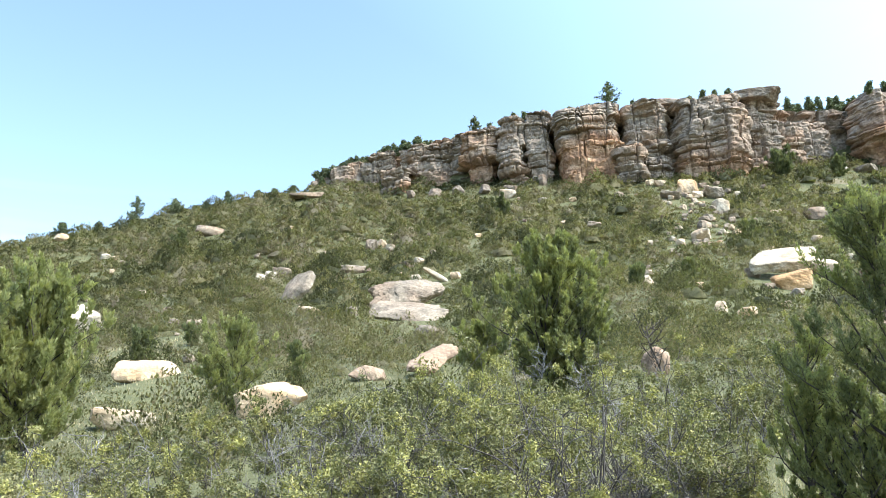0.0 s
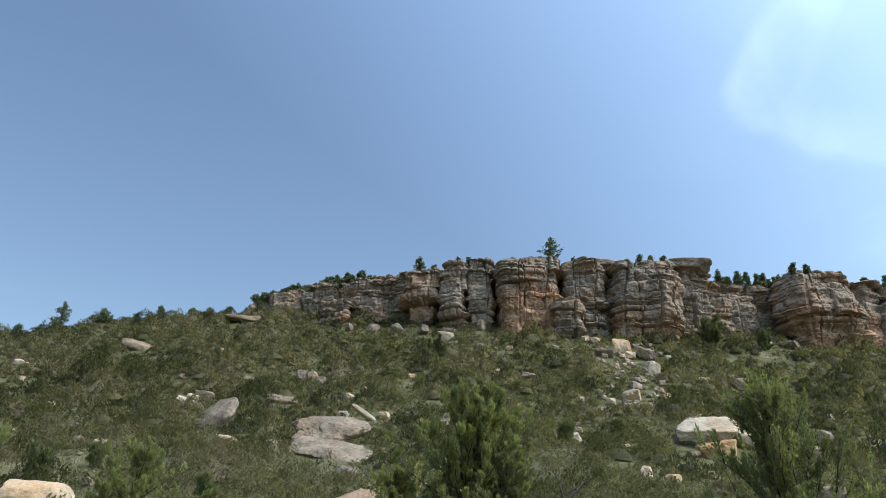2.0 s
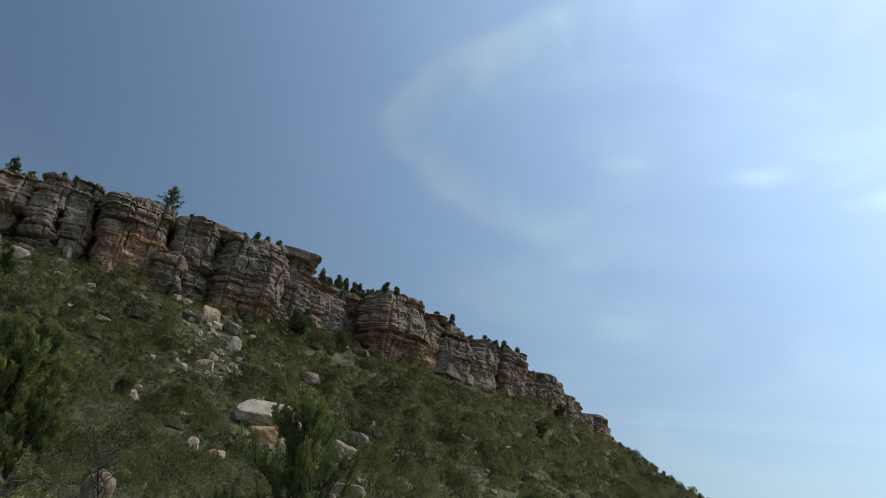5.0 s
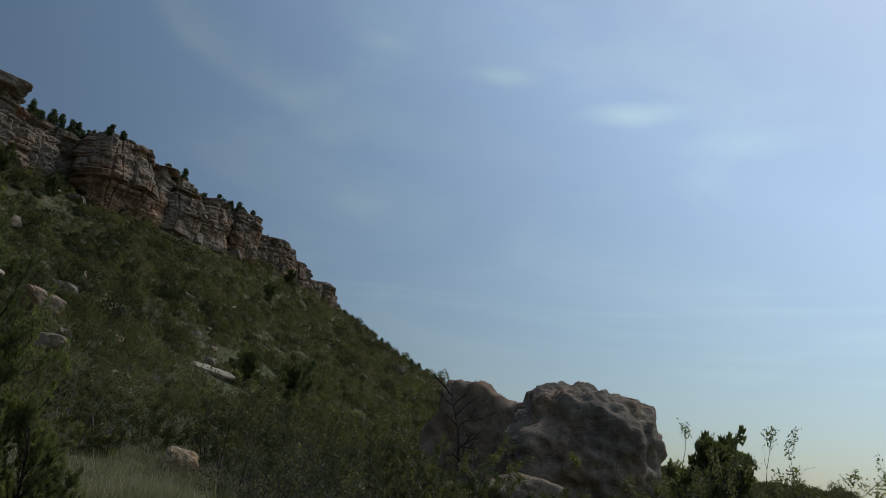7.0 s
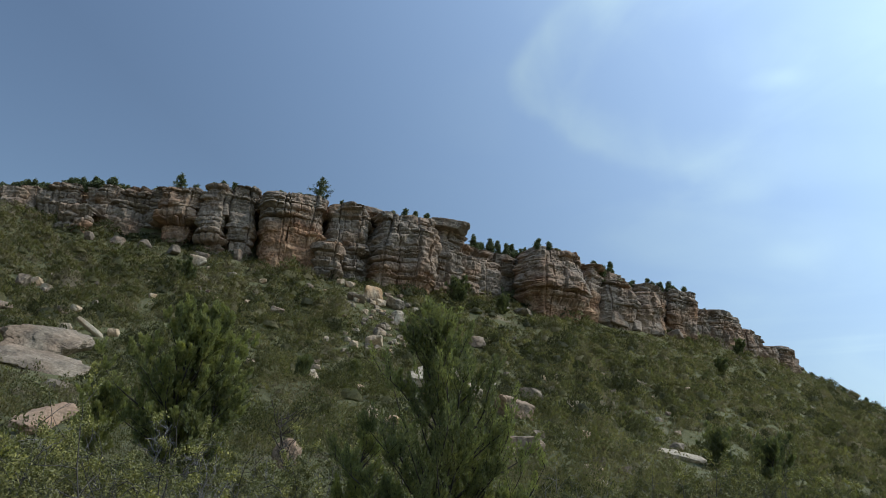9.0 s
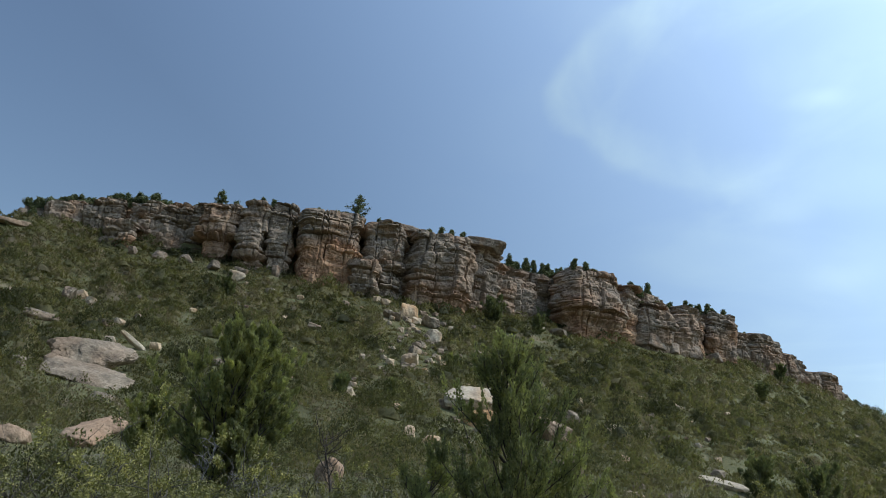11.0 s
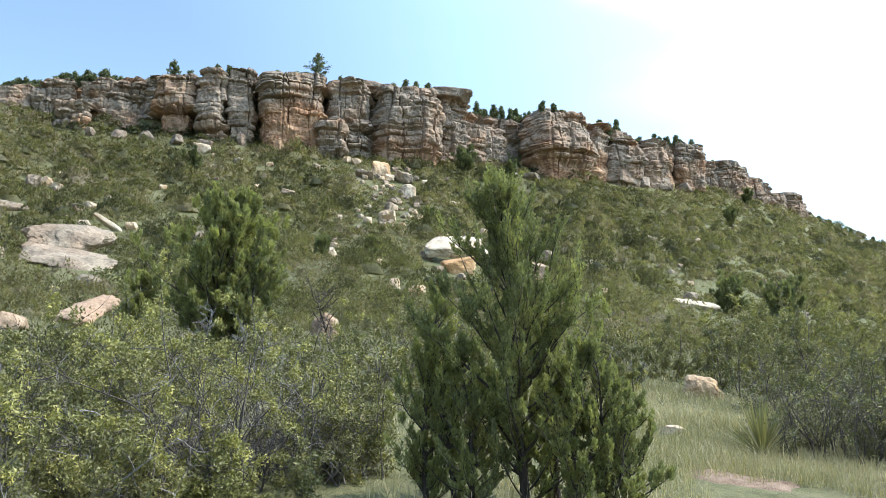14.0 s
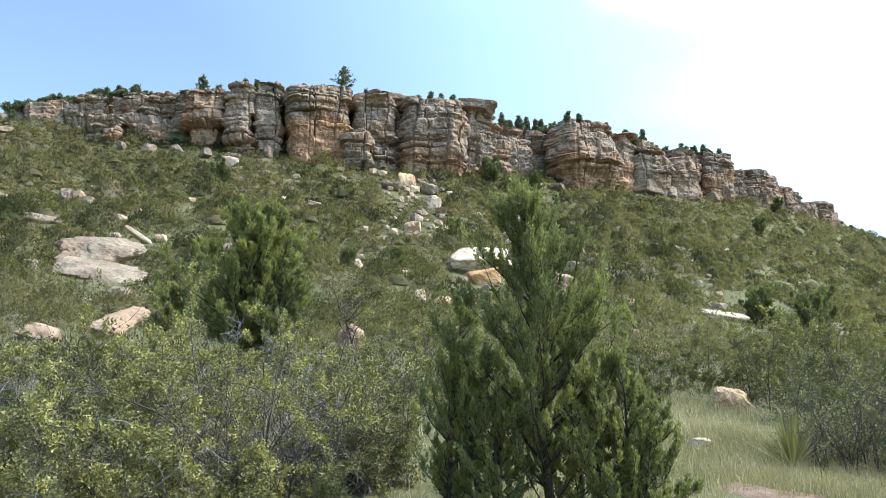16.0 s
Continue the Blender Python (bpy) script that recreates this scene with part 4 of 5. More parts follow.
for k, (bb, dd, w, hh, ir) in enumerate([
        (-10.1, 90, 1.5, 0.8, 0.1), (-6.8, 62, 1.4, 1.0, 0.0), (-6.6, 69.5, 1.0, 0.6, 0.1), (-26.3, 90, 1.2, 0.7, 0.2), (-24.9, 78, 1.6, 0.8, 0.1),
        (-24.0, 79, 1.2, 0.8, 0.1), (-23.6, 46.5, 1.9, 0.9, 0.0), (12.9, 72.5, 1.5, 0.8, 0.1), (9.0, 122, 3.2, 1.2, 0.0), (7.6, 121, 1.6, 0.9, 0.0),
        (15.1, 47, 0.7, 0.6, 0.1), (14.8, 39, 0.8, 0.6, 0.1), (-27.7, 92, 1.9, 1.5, 0.2), (-26.9, 93, 1.4, 1.2, 0.2), (-24.8, 96.5, 1.9, 0.8, 0.0),
        (-14.0, 104, 1.6, 0.7, 0.1), (-8.1, 104.5, 1.4, 1.0, 0.1), (-32.7, 58.5, 1.7, 0.7, 0.1), (-29.3, 53, 1.0, 0.7, 0.0), (-35.4, 80, 1.8, 1.3, 0.1),
        (-34.5, 80.5, 1.9, 1.2, 0.2), (-36.2, 79, 1.2, 1.0, 0.2), (10.0, 73, 2.6, 1.5, 0.3), (13.0, 72.5, 1.5, 0.8, 0.1), (9.9, 47, 2.6, 1.2, 0.5),
        (15.3, 38.5, 1.0, 0.6, 0.1), (34.0, 185, 4.0, 2.6, 0.1), (-40.8, 60, 1.0, 0.6, 0.1), (-38.2, 48, 1.0, 0.5, 0.2), (-47.0, 112, 1.5, 0.9, 0.2)]):
    boulder(bb, dd, (w, w * 0.85, hh * 1.15), 53 * k, (4 * (k % 4) - 8, 5 - 3 * (k % 3)), stone=PALE if k % 2 else BOULDER, iron=ir, seed=150 + k, detail=22, facets=10, hard=24.0, rough=1.6)
boulder(-23.4, 30.5, (1.25, 2.4, 0.55), -26, (30, 8), hard=12.0, rough=2.6, detail=48, seed=201, iron=0.85, label="pinkish sandstone slab tilted steeply out of the brush", facets=5)
boulder(-28.3, 30.0, (1.5, 1.1, 0.7), 10, (0, 14), seed=202, iron=0.5, label="low orange-tan boulder half hidden by brush")
boulder(-7.1, 26.0, (0.9, 0.8, 1.45), 0, (0, 6), hard=9.0, rough=2.0, detail=48, seed=203, iron=0.75, label="upright pinkish boulder among oak brush")
boulder(20.8, 60.0, (3.1, 1.0, 0.6), -8, (30, 13), hard=12.0, rough=3.5, stone=PALE, detail=44, ridges=0.05, seed=204, iron=0.0, label="long bright cream slab of fallen sandstone", facets=5)
boulder(20.7, 18.6, (0.82, 0.7, 0.72), 10, stone=PALE, hard=6.0, rough=2.6, seed=205, iron=0.45, label="rounded grey-pink boulder at the edge of the grass", detail=48, sink=0.15)
boulder(18.6, 13.2, (0.42, 0.3, 0.2), 30, seed=206, stone=PALE, label="small flat stone in the grass")
boulder(-4.2, 12.4, (0.5, 0.4, 0.36), 30, seed=207, iron=0.3, label="small sandstone block between bushes")
boulder(-32.5, 123.5, (6.2, 3.4, 1.2), 0, (16, -3), iron=0.45, seed=208, label="pale orange ledge slab near the crest", facets=6)
boulder(-39.9, 115.0, (4.2, 2.6, 1.9), 12, (0, 6), iron=0.4, seed=209)
boulder(-49.9, 129.0, (2.6, 2.0, 1.7), 0, stone=PALE, iron=0.5, seed=210)
boulder(-48.4, 71.0, (3.6, 3.0, 3.0), 20, (34, -12), stone=PALE, iron=0.0, seed=211, label="large cream boulder with a sloping top")
boulder(-33.3, 67.5, (3.2, 3.0, 1.1), -30, (52, -16), seed=212, iron=0.1, label="tan sandstone slab leaning uphill", facets=6)
boulder(-29.0, 78.0, (3.2, 1.8, 1.0), 0, (12, 5), seed=213, iron=0.15, hard=9.0, rough=2.0)
boulder(-43.9, 37.5, (2.7, 1.8, 1.2), 0, seed=214, stone=PALE, iron=0.35, label="low cream boulder with a rounded top")
boulder(-45.4, 26.0, (1.9, 1.4, 0.75), 10, (0, 5), seed=215, stone=PALE, iron=0.15, label="flat layered pale slab in the grass")
boulder(-35.6, 24.5, (2.0, 1.6, 1.2), 10, (0, -14), seed=216, stone=PALE, iron=0.45, label="pinkish cream boulder behind bare twigs")
boulder(8.7, 60.0, (2.9, 2.2, 2.0), 20, (0, 16), iron=0.8, seed=217, hard=24.0, facets=8, rough=1.6, detail=44, label="angular orange-tan sandstone block on the slope")
for k, (bb, dd, w, hh) in enumerate([(15.2, 138, 4.0, 2.6), (16.4, 140, 6.0, 2.4), (17.6, 142, 3.5, 2.2), (18.8, 146, 4.0, 2.8), (20.4, 152, 3.0, 1.8), (-20.6, 114, 2.0, 1.4), (-13.8, 112, 1.6, 2.0), (-18.5, 112, 2.4, 1.2), (-16.4, 111, 1.8, 1.0), (-22.5, 115, 2.2, 1.4), (-24.4, 116, 1.6, 1.3)]):
    boulder(bb, dd, (w, w * 0.7, hh * 1.2), 41 * k, (0, 9 - 5 * (k % 4)), iron=0.1, seed=230 + k, detail=26, facets=6, stone=CLIFF, label="grey talus block at the foot of the cliff")
# small stones: strewn in the rubble streak, and here and there on the slope
STREW = np.random.default_rng(63)
stones = []
for k in range(6):
    stones.append(tagged(boulder(-2.0 - 0.3 * k, 99.0 + k, (0.9, 0.75, 0.7), 60 * k, (8, 4), stone=PALE if k % 2 else BOULDER, iron=0.1 + 0.06 * k, seed=260 + k, detail=12, facets=9, hard=26.0, rough=1.6, name="stone"),
                         "small pale angular stone showing between shrubs", "stone", "loose stones on the slope"))
for k in range(170):
    if k < 74:
        dd = STREW.uniform(76, 110)
        bb = -2.2 + STREW.normal(0, 1.1 + (dd - 76) / 35)
    else:
        dd, bb = 110 * math.sqrt(STREW.uniform(0.08, 1)), STREW.uniform(-50, 30)
    base = stones[k % 6]
    size = STREW.uniform(0.35, 1.25)
    turn = pose(0, 0, 0, 0, 0, STREW.uniform(0, 360))
    k0 = Vector(np.mean([v.co for v in base.data.vertices], axis=0))
    made = copy_thing(base, Matrix.Translation(at(bb, dd, 0.22 * size)) @ turn @ Matrix.Scale(size, 4) @ Matrix.Translation(-k0))
    CLEAR.append((bb, dd - 0.4, 0.75 * size + 0.3))
    CLEAR.append((bb, dd - 1.2, 0.6 * size + 0.3))
# the outcrop at the end of the hill
boulder(48.7, 40.0, (9.0, 8.2, 9.7), 12, (0, 8), stone=CLIFF, iron=0.1, seed=241, sink=0.2, detail=90, label="huge rounded grey sandstone outcrop with dark cracks", facets=9, name="outcrop", hard=5.0, rough=3.4)
boulder(42.4, 48.0, (8.6, 6.6, 8.2), 0, (0, 10), stone=BOULDER, iron=0.7, seed=242, sink=0.2, detail=70, label="long tan sandstone ledge beside the outcrop", facets=6, name="outcrop", hard=8.0, rough=2.6)
boulder(44.4, 33.0, (3.0, 2.4, 2.2), 0, (0, 12), iron=0.5, seed=243, detail=40, label="orange-tan slab at the foot of the outcrop")
boulder(60.0, 24.0, (3.0, 2.2, 2.6), 0, (0, -8), iron=0.3, seed=244, detail=40, label="tan boulder beside a dark bush")

# ---- plants of the slope ----
scatter_shrubs()

# ---- junipers ----
far_label = "dark juniper on the far slope"
juniper(7.9, 7.75, 3.3, 2.35, 301, "tall green juniper with a dark trunk showing through", limbs=84, plumes=13, density=110, spray=0.027, radius=0.05, shape=0.3, tint=0.55)
juniper(0.6, 7.9, 2.25, 1.1, 302, "slender bushy juniper beside the tall one", stems=2, limbs=38, plumes=7, density=100, spray=0.027, radius=0.046, shape=0.35, tint=0.8)
juniper(4.0, 7.5, 1.75, 1.0, 305, "young juniper at the foot of the tall one", stems=2, limbs=28, plumes=6, density=100, spray=0.027, radius=0.046, shape=0.35, tint=0.85)
juniper(2.6, 7.7, 1.95, 0.95, 313, "young juniper at the foot of the tall one", stems=1, limbs=26, plumes=6, density=100, spray=0.027, radius=0.046, shape=0.35, tint=0.75)
juniper(10.2, 7.9, 2.2, 1.2, 314, "slender bushy juniper beside the tall one", stems=2, limbs=32, plumes=6, density=100, spray=0.027, radius=0.046, shape=0.35, tint=0.8)
juniper(13.6, 7.5, 1.6, 0.95, 315, "young juniper in front of the tall one", stems=2, limbs=28, plumes=6, density=100, spray=0.027, radius=0.046, shape=0.35, tint=0.6)
juniper(15.6, 7.6, 1.45, 0.85, 303, "small open juniper beside the tall one", stems=1, limbs=30, plumes=7, density=100, spray=0.027, radius=0.046, shape=0.35, tint=0.6)
juniper(11.5, 7.3, 1.6, 1.1, 304, "young juniper in front of the tall one", stems=2, limbs=30, plumes=6, density=100, spray=0.027, radius=0.046, shape=0.35, tint=0.85)
juniper(-15.2, 23.0, 4.7, 4.9, 306, "broad green juniper with bare grey limbs inside", limbs=120, plumes=13, density=80, spray=0.085, radius=0.1, shape=0.34, tint=0.85)
juniper(-12.6, 22.4, 2.8, 3.0, 307, "round juniper growing into a taller one", stems=2, limbs=46, plumes=10, density=70, spray=0.085, radius=0.1, shape=0.45, tint=0.6)
juniper(-20.0, 26.0, 2.1, 2.2, 308, "low bright green juniper bush", stems=2, limbs=34, plumes=9, density=70, spray=0.085, radius=0.1, tint=0.95)
juniper(-51.3, 21.0, 4.0, 4.5, 309, "rounded yellow-green juniper with a dim open base", stems=3, limbs=105, plumes=13, density=60, spray=0.09, radius=0.1, shape=0.55, open_low=0.06, tint=1.0)
juniper(-57.5, 19.5, 4.2, 4.2, 310, "rounded yellow-green juniper with a dim open base", stems=2, limbs=90, plumes=12, density=60, spray=0.09, radius=0.1, shape=0.55, open_low=0.06, tint=1.0)
juniper(-38.2, 26.0, 2.9, 3.2, 311, "low bright green juniper bush", stems=3, limbs=40, plumes=10, density=66, spray=0.085, radius=0.1, tint=0.95)
juniper(-33.8, 31.0, 1.9, 1.4, 312, "small dark juniper bush", stems=2, limbs=20, plumes=6, density=40, spray=0.14, radius=0.12)
for k, (bb, dd, tall, wide) in enumerate([(23.2, 62.0, 2.7, 4.0), (26.6, 64.0, 3.4, 5.2), (-17.3, 96.0, 3.0, 4.0), (-42.2, 108.0, 3.2, 2.8),
                                          (-7.5, 58, 1.9, 1.2), (0.9, 78, 2.2, 2.0), (23.6, 140, 3.0, 3.2), (-3.6, 62, 1.7, 1.1), (7.4, 118, 2.8, 3.4), (25.0, 168, 3.6, 4.4)]):
    juniper(bb, dd, tall, wide, 320 + k, far_label, stems=2, limbs=26, plumes=7, density=34, spray=0.26, radius=0.24, tint=0.25)
juniper(3.8, 116.0, 3.8, 5.0, 345, "dark juniper at the foot of the cliff", stems=3, limbs=22, plumes=7, density=20, spray=0.4, radius=0.3, tint=0.15)
juniper(-44.2, 47.0, 2.0, 2.2, 346, "grey-green juniper bush beside a grassy clearing", stems=3, limbs=20, plumes=6, density=30, spray=0.2, radius=0.17, tint=0.3)
juniper(-41.0, 52.0, 1.4, 1.3, 347, "small round juniper bush in a clearing", stems=2, limbs=16, plumes=6, density=24, spray=0.2, radius=0.16, tint=0.3)
juniper(56.6, 15.0, 2.7, 2.6, 348, "dark juniper bush against the sky", stems=4, limbs=46, plumes=9, density=50, spray=0.09, radius=0.09, tint=0.3)

# ---- thickets before the slope ----
oak_label, grey_label = "many-stemmed scrub oak with small green leaves", "grey-green mountain shrub with bare twigs"
ROW = np.random.default_rng(77)
for k, (bb, dd, tall, wide, tint, bare) in enumerate([
        (-56, 10.5, 1.5, 2.2, 0.8, 0.5), (-50, 11.0, 1.3, 2.0, 0.85, 0.6), (-45, 10.0, 1.25, 2.0, 0.4, 0.3), (-40, 11.0, 1.5, 2.2, 0.3, 0.3), (-35, 10.0, 1.45, 2.0, 0.35, 0.3),
        (-30, 11.5, 1.75, 2.2, 0.3, 0.4), (-26, 9.8, 1.65, 2.2, 0.3, 0.25), (-22, 11.0, 1.75, 2.2, 0.35, 0.2), (-18, 9.6, 2.1, 2.2, 0.5, 0.2), (-14.5, 9.8, 2.1, 2.0, 0.55, 0.25),
        (-11, 11.5, 1.9, 2.2, 0.4, 0.25), (-7, 10.5, 1.35, 1.7, 0.35, 0.2), (-3.6, 15.0, 1.9, 2.2, 0.3, 0.25), (-1, 16.5, 2.2, 2.6, 0.35, 0.3), (-9.4, 17.5, 1.3, 2.4, 0.3, 0.25),
        (3.5, 15.0, 2.0, 2.4, 0.35, 0.2), (-15, 15.5, 1.9, 2.6, 0.35, 0.3), (-21, 16.5, 1.4, 2.6, 0.3, 0.35), (-27, 16.0, 1.3, 2.6, 0.4, 0.4), (-33, 17.0, 1.4, 2.4, 0.35, 0.35),
        (-39, 16.0, 1.1, 2.2, 0.4, 0.4), (-47, 15.5, 1.1, 2.2, 0.45, 0.4), (14, 19.5, 1.8, 2.6, 0.35, 0.2), (17.5, 22.0, 1.9, 2.8, 0.4, 0.15), (22.5, 22.5, 2.5, 3.2, 0.3, 0.06),
        (26, 20.0, 2.8, 3.2, 0.35, 0.06), (29.5, 18.5, 2.7, 3.2, 0.25, 0.06), (33, 18.0, 2.6, 3.2, 0.3, 0.06), (37, 19.0, 2.9, 3.0, 0.4, 0.15), (41, 18.0, 2.6, 2.8, 0.4, 0.15),
        (45, 17.0, 2.2, 2.6, 0.45, 0.2), (49.5, 16.5, 1.6, 2.6, 0.4, 0.2), (53, 17.0, 1.5, 2.4, 0.35, 0.25), (61.6, 12.0, 2.9, 1.9, 0.5, 0.0), (60.8, 12.6, 2.6, 1.6, 0.5, 0.0), (62.6, 11.8, 2.5, 1.4, 0.5, 0.0), (59.8, 13.2, 1.9, 1.6, 0.4, 0.1), (66, 13, 2.0, 2.4, 0.4, 0.2)]):
    thicket(bb, dd, tall, wide, 400 + k, oak_label if bare < 0.35 else grey_label, tint=tint, bare=bare, leaves=int(14500 * wide / 2.2), leaf=0.03 if dd > 13 else 0.025)
for k, (bb, dd, tall, wide, tint, bare) in enumerate([
        (-58, 8.8, 0.95, 1.7, 0.85, 0.6), (-52, 8.4, 0.9, 1.7, 0.8, 0.5), (-46.5, 8.2, 0.85, 1.6, 0.4, 0.3), (-41, 8.4, 0.95, 1.7, 0.3, 0.25), (-35.5, 8.0, 0.9, 1.6, 0.35, 0.3), (-30, 8.3, 1.0, 1.7, 0.3, 0.2),
        (-25, 7.9, 1.05, 1.6, 0.35, 0.2), (-20, 8.1, 1.1, 1.6, 0.45, 0.2), (-16.5, 8.0, 0.8, 1.2, 0.5, 0.3), (-5.2, 8.4, 1.25, 1.3, 0.3, 0.15), (-6.5, 9.3, 1.0, 1.2, 0.35, 0.2)]):
    thicket(bb, dd, tall, wide, 480 + k, oak_label if bare < 0.35 else grey_label, tint=tint, bare=bare, leaves=13000, stems=13, leaf=0.023)
for bb, dd, tall in ((-33.6, 10.6, 1.55), (-27.6, 10.2, 1.6), (-29.2, 11.0, 1.5), (-46, 9.2, 1.0), (-50.5, 9.6, 1.0), (-13.2, 9.4, 2.0), (-12.5, 8.8, 1.5), (-10.0, 9.0, 1.35), (-14.0, 8.6, 1.3)):
    thicket(bb, dd, tall, 1.2, 1400 + int(-bb * 10), "bare dark-twigged shrub without leaves", bare=1.1, stems=11, lean=1.3, name="bare_shrub")
thicket(28.6, 13.0, 1.6, 2.0, 460, "dark grey-green twiggy shrub at the edge of the grass", tint=0.05, bare=0.0, leaves=11000, stems=55, yellow=0.05, leaf=0.025)
thicket(30.0, 13.6, 1.7, 1.6, 461, "yellow-green needled bush at the edge of the grass", tint=0.45, bare=0.05, leaves=5200, stems=18)


def snag(bearing, distance, tall, seed, label, lean=(0, 0), parent_material=None, z=None):
    """A dead tree: a trunk with bare forked limbs."""
    r = np.random.default_rng(seed)
    place = np.array(at(bearing, distance, -0.1))
    if z is not None:
        place[2] = z
    tree = tagged(new("dead_tree"), label, "tree")
    heap = Heap()
    trunk = wander(place, (*lean, 1), tall, 10, r, 0.08, 0.02)
    heap.add(*tube(trunk, np.linspace(0.022 * tall, 0.01, 11), 6))
    limbs = Heap()
    for q in range(16):
        i = r.integers(3, 10)
        a = r.uniform(0, 2 * np.pi)
        limb = wander(trunk[i], (math.cos(a), math.sin(a), 0.7), tall * r.uniform(0.18, 0.4), 6, r, 0.2, 0.05)
        limbs.add(*tube(limb, np.linspace(0.009 * tall, 0.006, 7), 5))
        for _ in range(3):
            j = r.integers(2, 6)
            twig = wander(limb[j], limb[j] - limb[j - 1] + r.normal(size=3) * 0.1, tall * 0.15, 4, r, 0.25, 0.03)
            limbs.add(*tube(twig, np.linspace(0.005 * tall, 0.004, 5), 4))
    heap.build("trunk", parent_material or TWIG, tree)
    limbs.build("limb", parent_material or TWIG, tree)
    return tree


snag(-6.4, 22.0, 2.3, 471, "dark burnt shrub with crooked bare limbs before a boulder", (-0.3, 0), BARK)
snag(-16.0, 22.0, 1.7, 473, "bare grey dead limbs before a broad juniper", (0.25, -0.1), DEAD)
snag(-13.4, 21.3, 1.3, 474, "bare grey dead limbs before a broad juniper", (0.35, -0.1), DEAD)
snag(39.6, 39.0, 5.6, 472, "bare dead tree standing before the outcrop", (0, 0), BARK)

# ---- trees along the rim ----
RIM = np.random.default_rng(21)


def rim_top(bearing, back):
    """A place on the highest rock of the rim at a bearing, some metres back from its edge."""
    a, b, p0, p1, front, high = max([t for t in TOPS if t[0] <= bearing <= t[1]], key=lambda t: t[5] / np.hypot(*(t[2] + t[3])))
    s = (bearing - a) / (b - a)
    x, y = p0 + (p1 - p0) * s - front * back
    return np.array((x, y, high - 0.7 * abs(2 * s - 1) ** 8 - 0.25))


# flat caprock slabs lying on the rim, one jutting out over the gap beside it
for bb, dd, zz, size, tilt in ((-3.85, 119.0, 50.75, (5.6, 4.0, 1.5), (0, 1)), (2.95, 120.5, 49.75, (6.3, 4.5, 2.0), (0, 6)), (-6.3, 118.5, 50.0, (3.2, 3.0, 1.5), (0, -6))):
    boulder(bb, dd, size, 0, tilt, stone=CLIFF, iron=0.0, seed=int(700 + 10 * bb), detail=48, facets=4, sink=0.1, spot=(dd * math.sin(radians(bb)), dd * math.cos(radians(bb)), zz),
            name="caprock_slab", label="flat dark grey caprock slab on the cliff rim")
conifer(-8.1, 0, 4.6, 5.6, 501, rim_top(-8.1, 1.5), "half-dead pine leaning out over the cliff", 0.6, "pine_tree")
conifer(-19.3, 0, 3.4, 3.4, 502, rim_top(-19.3, 2.0), "lone bushy pine on the rim", 0.8, "pine_tree")
for k, (bb, tall) in enumerate([(-27.5, 1.4), (-25.6, 2.0), (-24.4, 1.6), (-22.8, 1.8), (-21.9, 2.2), (-20.9, 2.0), (-18.1, 1.7), (-17.0, 2.2), (-16.0, 2.0), (-15.0, 1.6), (-13.2, 1.5), (-6.3, 1.4),
                                (-0.7, 2.6), (0.2, 2.6), (1.0, 2.2), (5.0, 3.6), (5.7, 2.8), (6.2, 2.6), (6.9, 3.4), (7.5, 2.8), (8.0, 3.2), (8.6, 3.0), (9.1, 3.4), (9.6, 3.2), (10.2, 2.2), (10.7, 2.1), (11.2, 1.7),
                                (14.9, 2.4), (15.5, 3.0), (16.1, 2.8), (16.6, 2.4), (17.3, 2.6), (17.8, 2.4), (18.5, 2.6), (19.2, 3.0), (19.9, 2.4), (20.6, 2.6), (21.2, 2.4), (22.6, 2.2), (23.2, 2.0), (24.2, 2.0), (26.6, 1.8), (28.2, 2.0)] + [(14.3 + 0.62 * j, 1.5 + 0.25 * (j * 7 % 5)) for j in range(20)] + [(4.9 + 0.43 * j, 2.4 + 0.3 * (j * 5 % 4)) for j in range(13)]):
    conifer(bb, 0, tall * (1.1 if 4.5 < bb < 9.8 else 0.85), tall * RIM.uniform(0.45, 0.8), 510 + k, rim_top(bb, RIM.uniform(0.8, 3.5)))
for k in range(26):
    bb = -32.2 + 0.36 * k + RIM.uniform(-0.15, 0.15)
    tops = [t for t in TOPS if t[0] <= bb <= t[1]]
    conifer(bb, float(foot(bb)[0]) - 0.5, RIM.uniform(1.3, 2.3), RIM.uniform(1.6, 2.6), 640 + k, rim_top(bb, RIM.uniform(0.6, 2.5)) if tops else None, "low rounded grey-green bush on the crest", 1.3, "crest_bush")
conifer(-45.2, 133.5, 5.4, 4.6, 561, None, "grey-green spreading pine on the skyline", 0.7, "pine_tree")
for k, (bb, dd, tall, wide) in enumerate([(-42.4, 133, 2.6, 3.8), (-38.6, 133, 2.6, 2.4), (-50.0, 134, 2.6, 4.2), (-47.6, 134, 1.8, 2.2), (-36.5, 133, 1.6, 2.4), (-35.2, 132, 1.6, 2.0), (-33.8, 131, 1.8, 2.6), (-40.3, 133, 1.6, 2.6), (-31.5, 129, 2.2, 1.6)]):
    conifer(bb, dd, tall, wide, 570 + k, None, "rounded juniper on the skyline", 1.3, "juniper_tree")
for k in range(14):
    bb = 29.4 + 0.62 * k
    conifer(bb, float(foot(bb)[0]) - 1.0, RIM.uniform(1.2, 2.2), RIM.uniform(1.3, 2.2), 590 + k, None, "small dark conifer on the far skyline", 1.2)


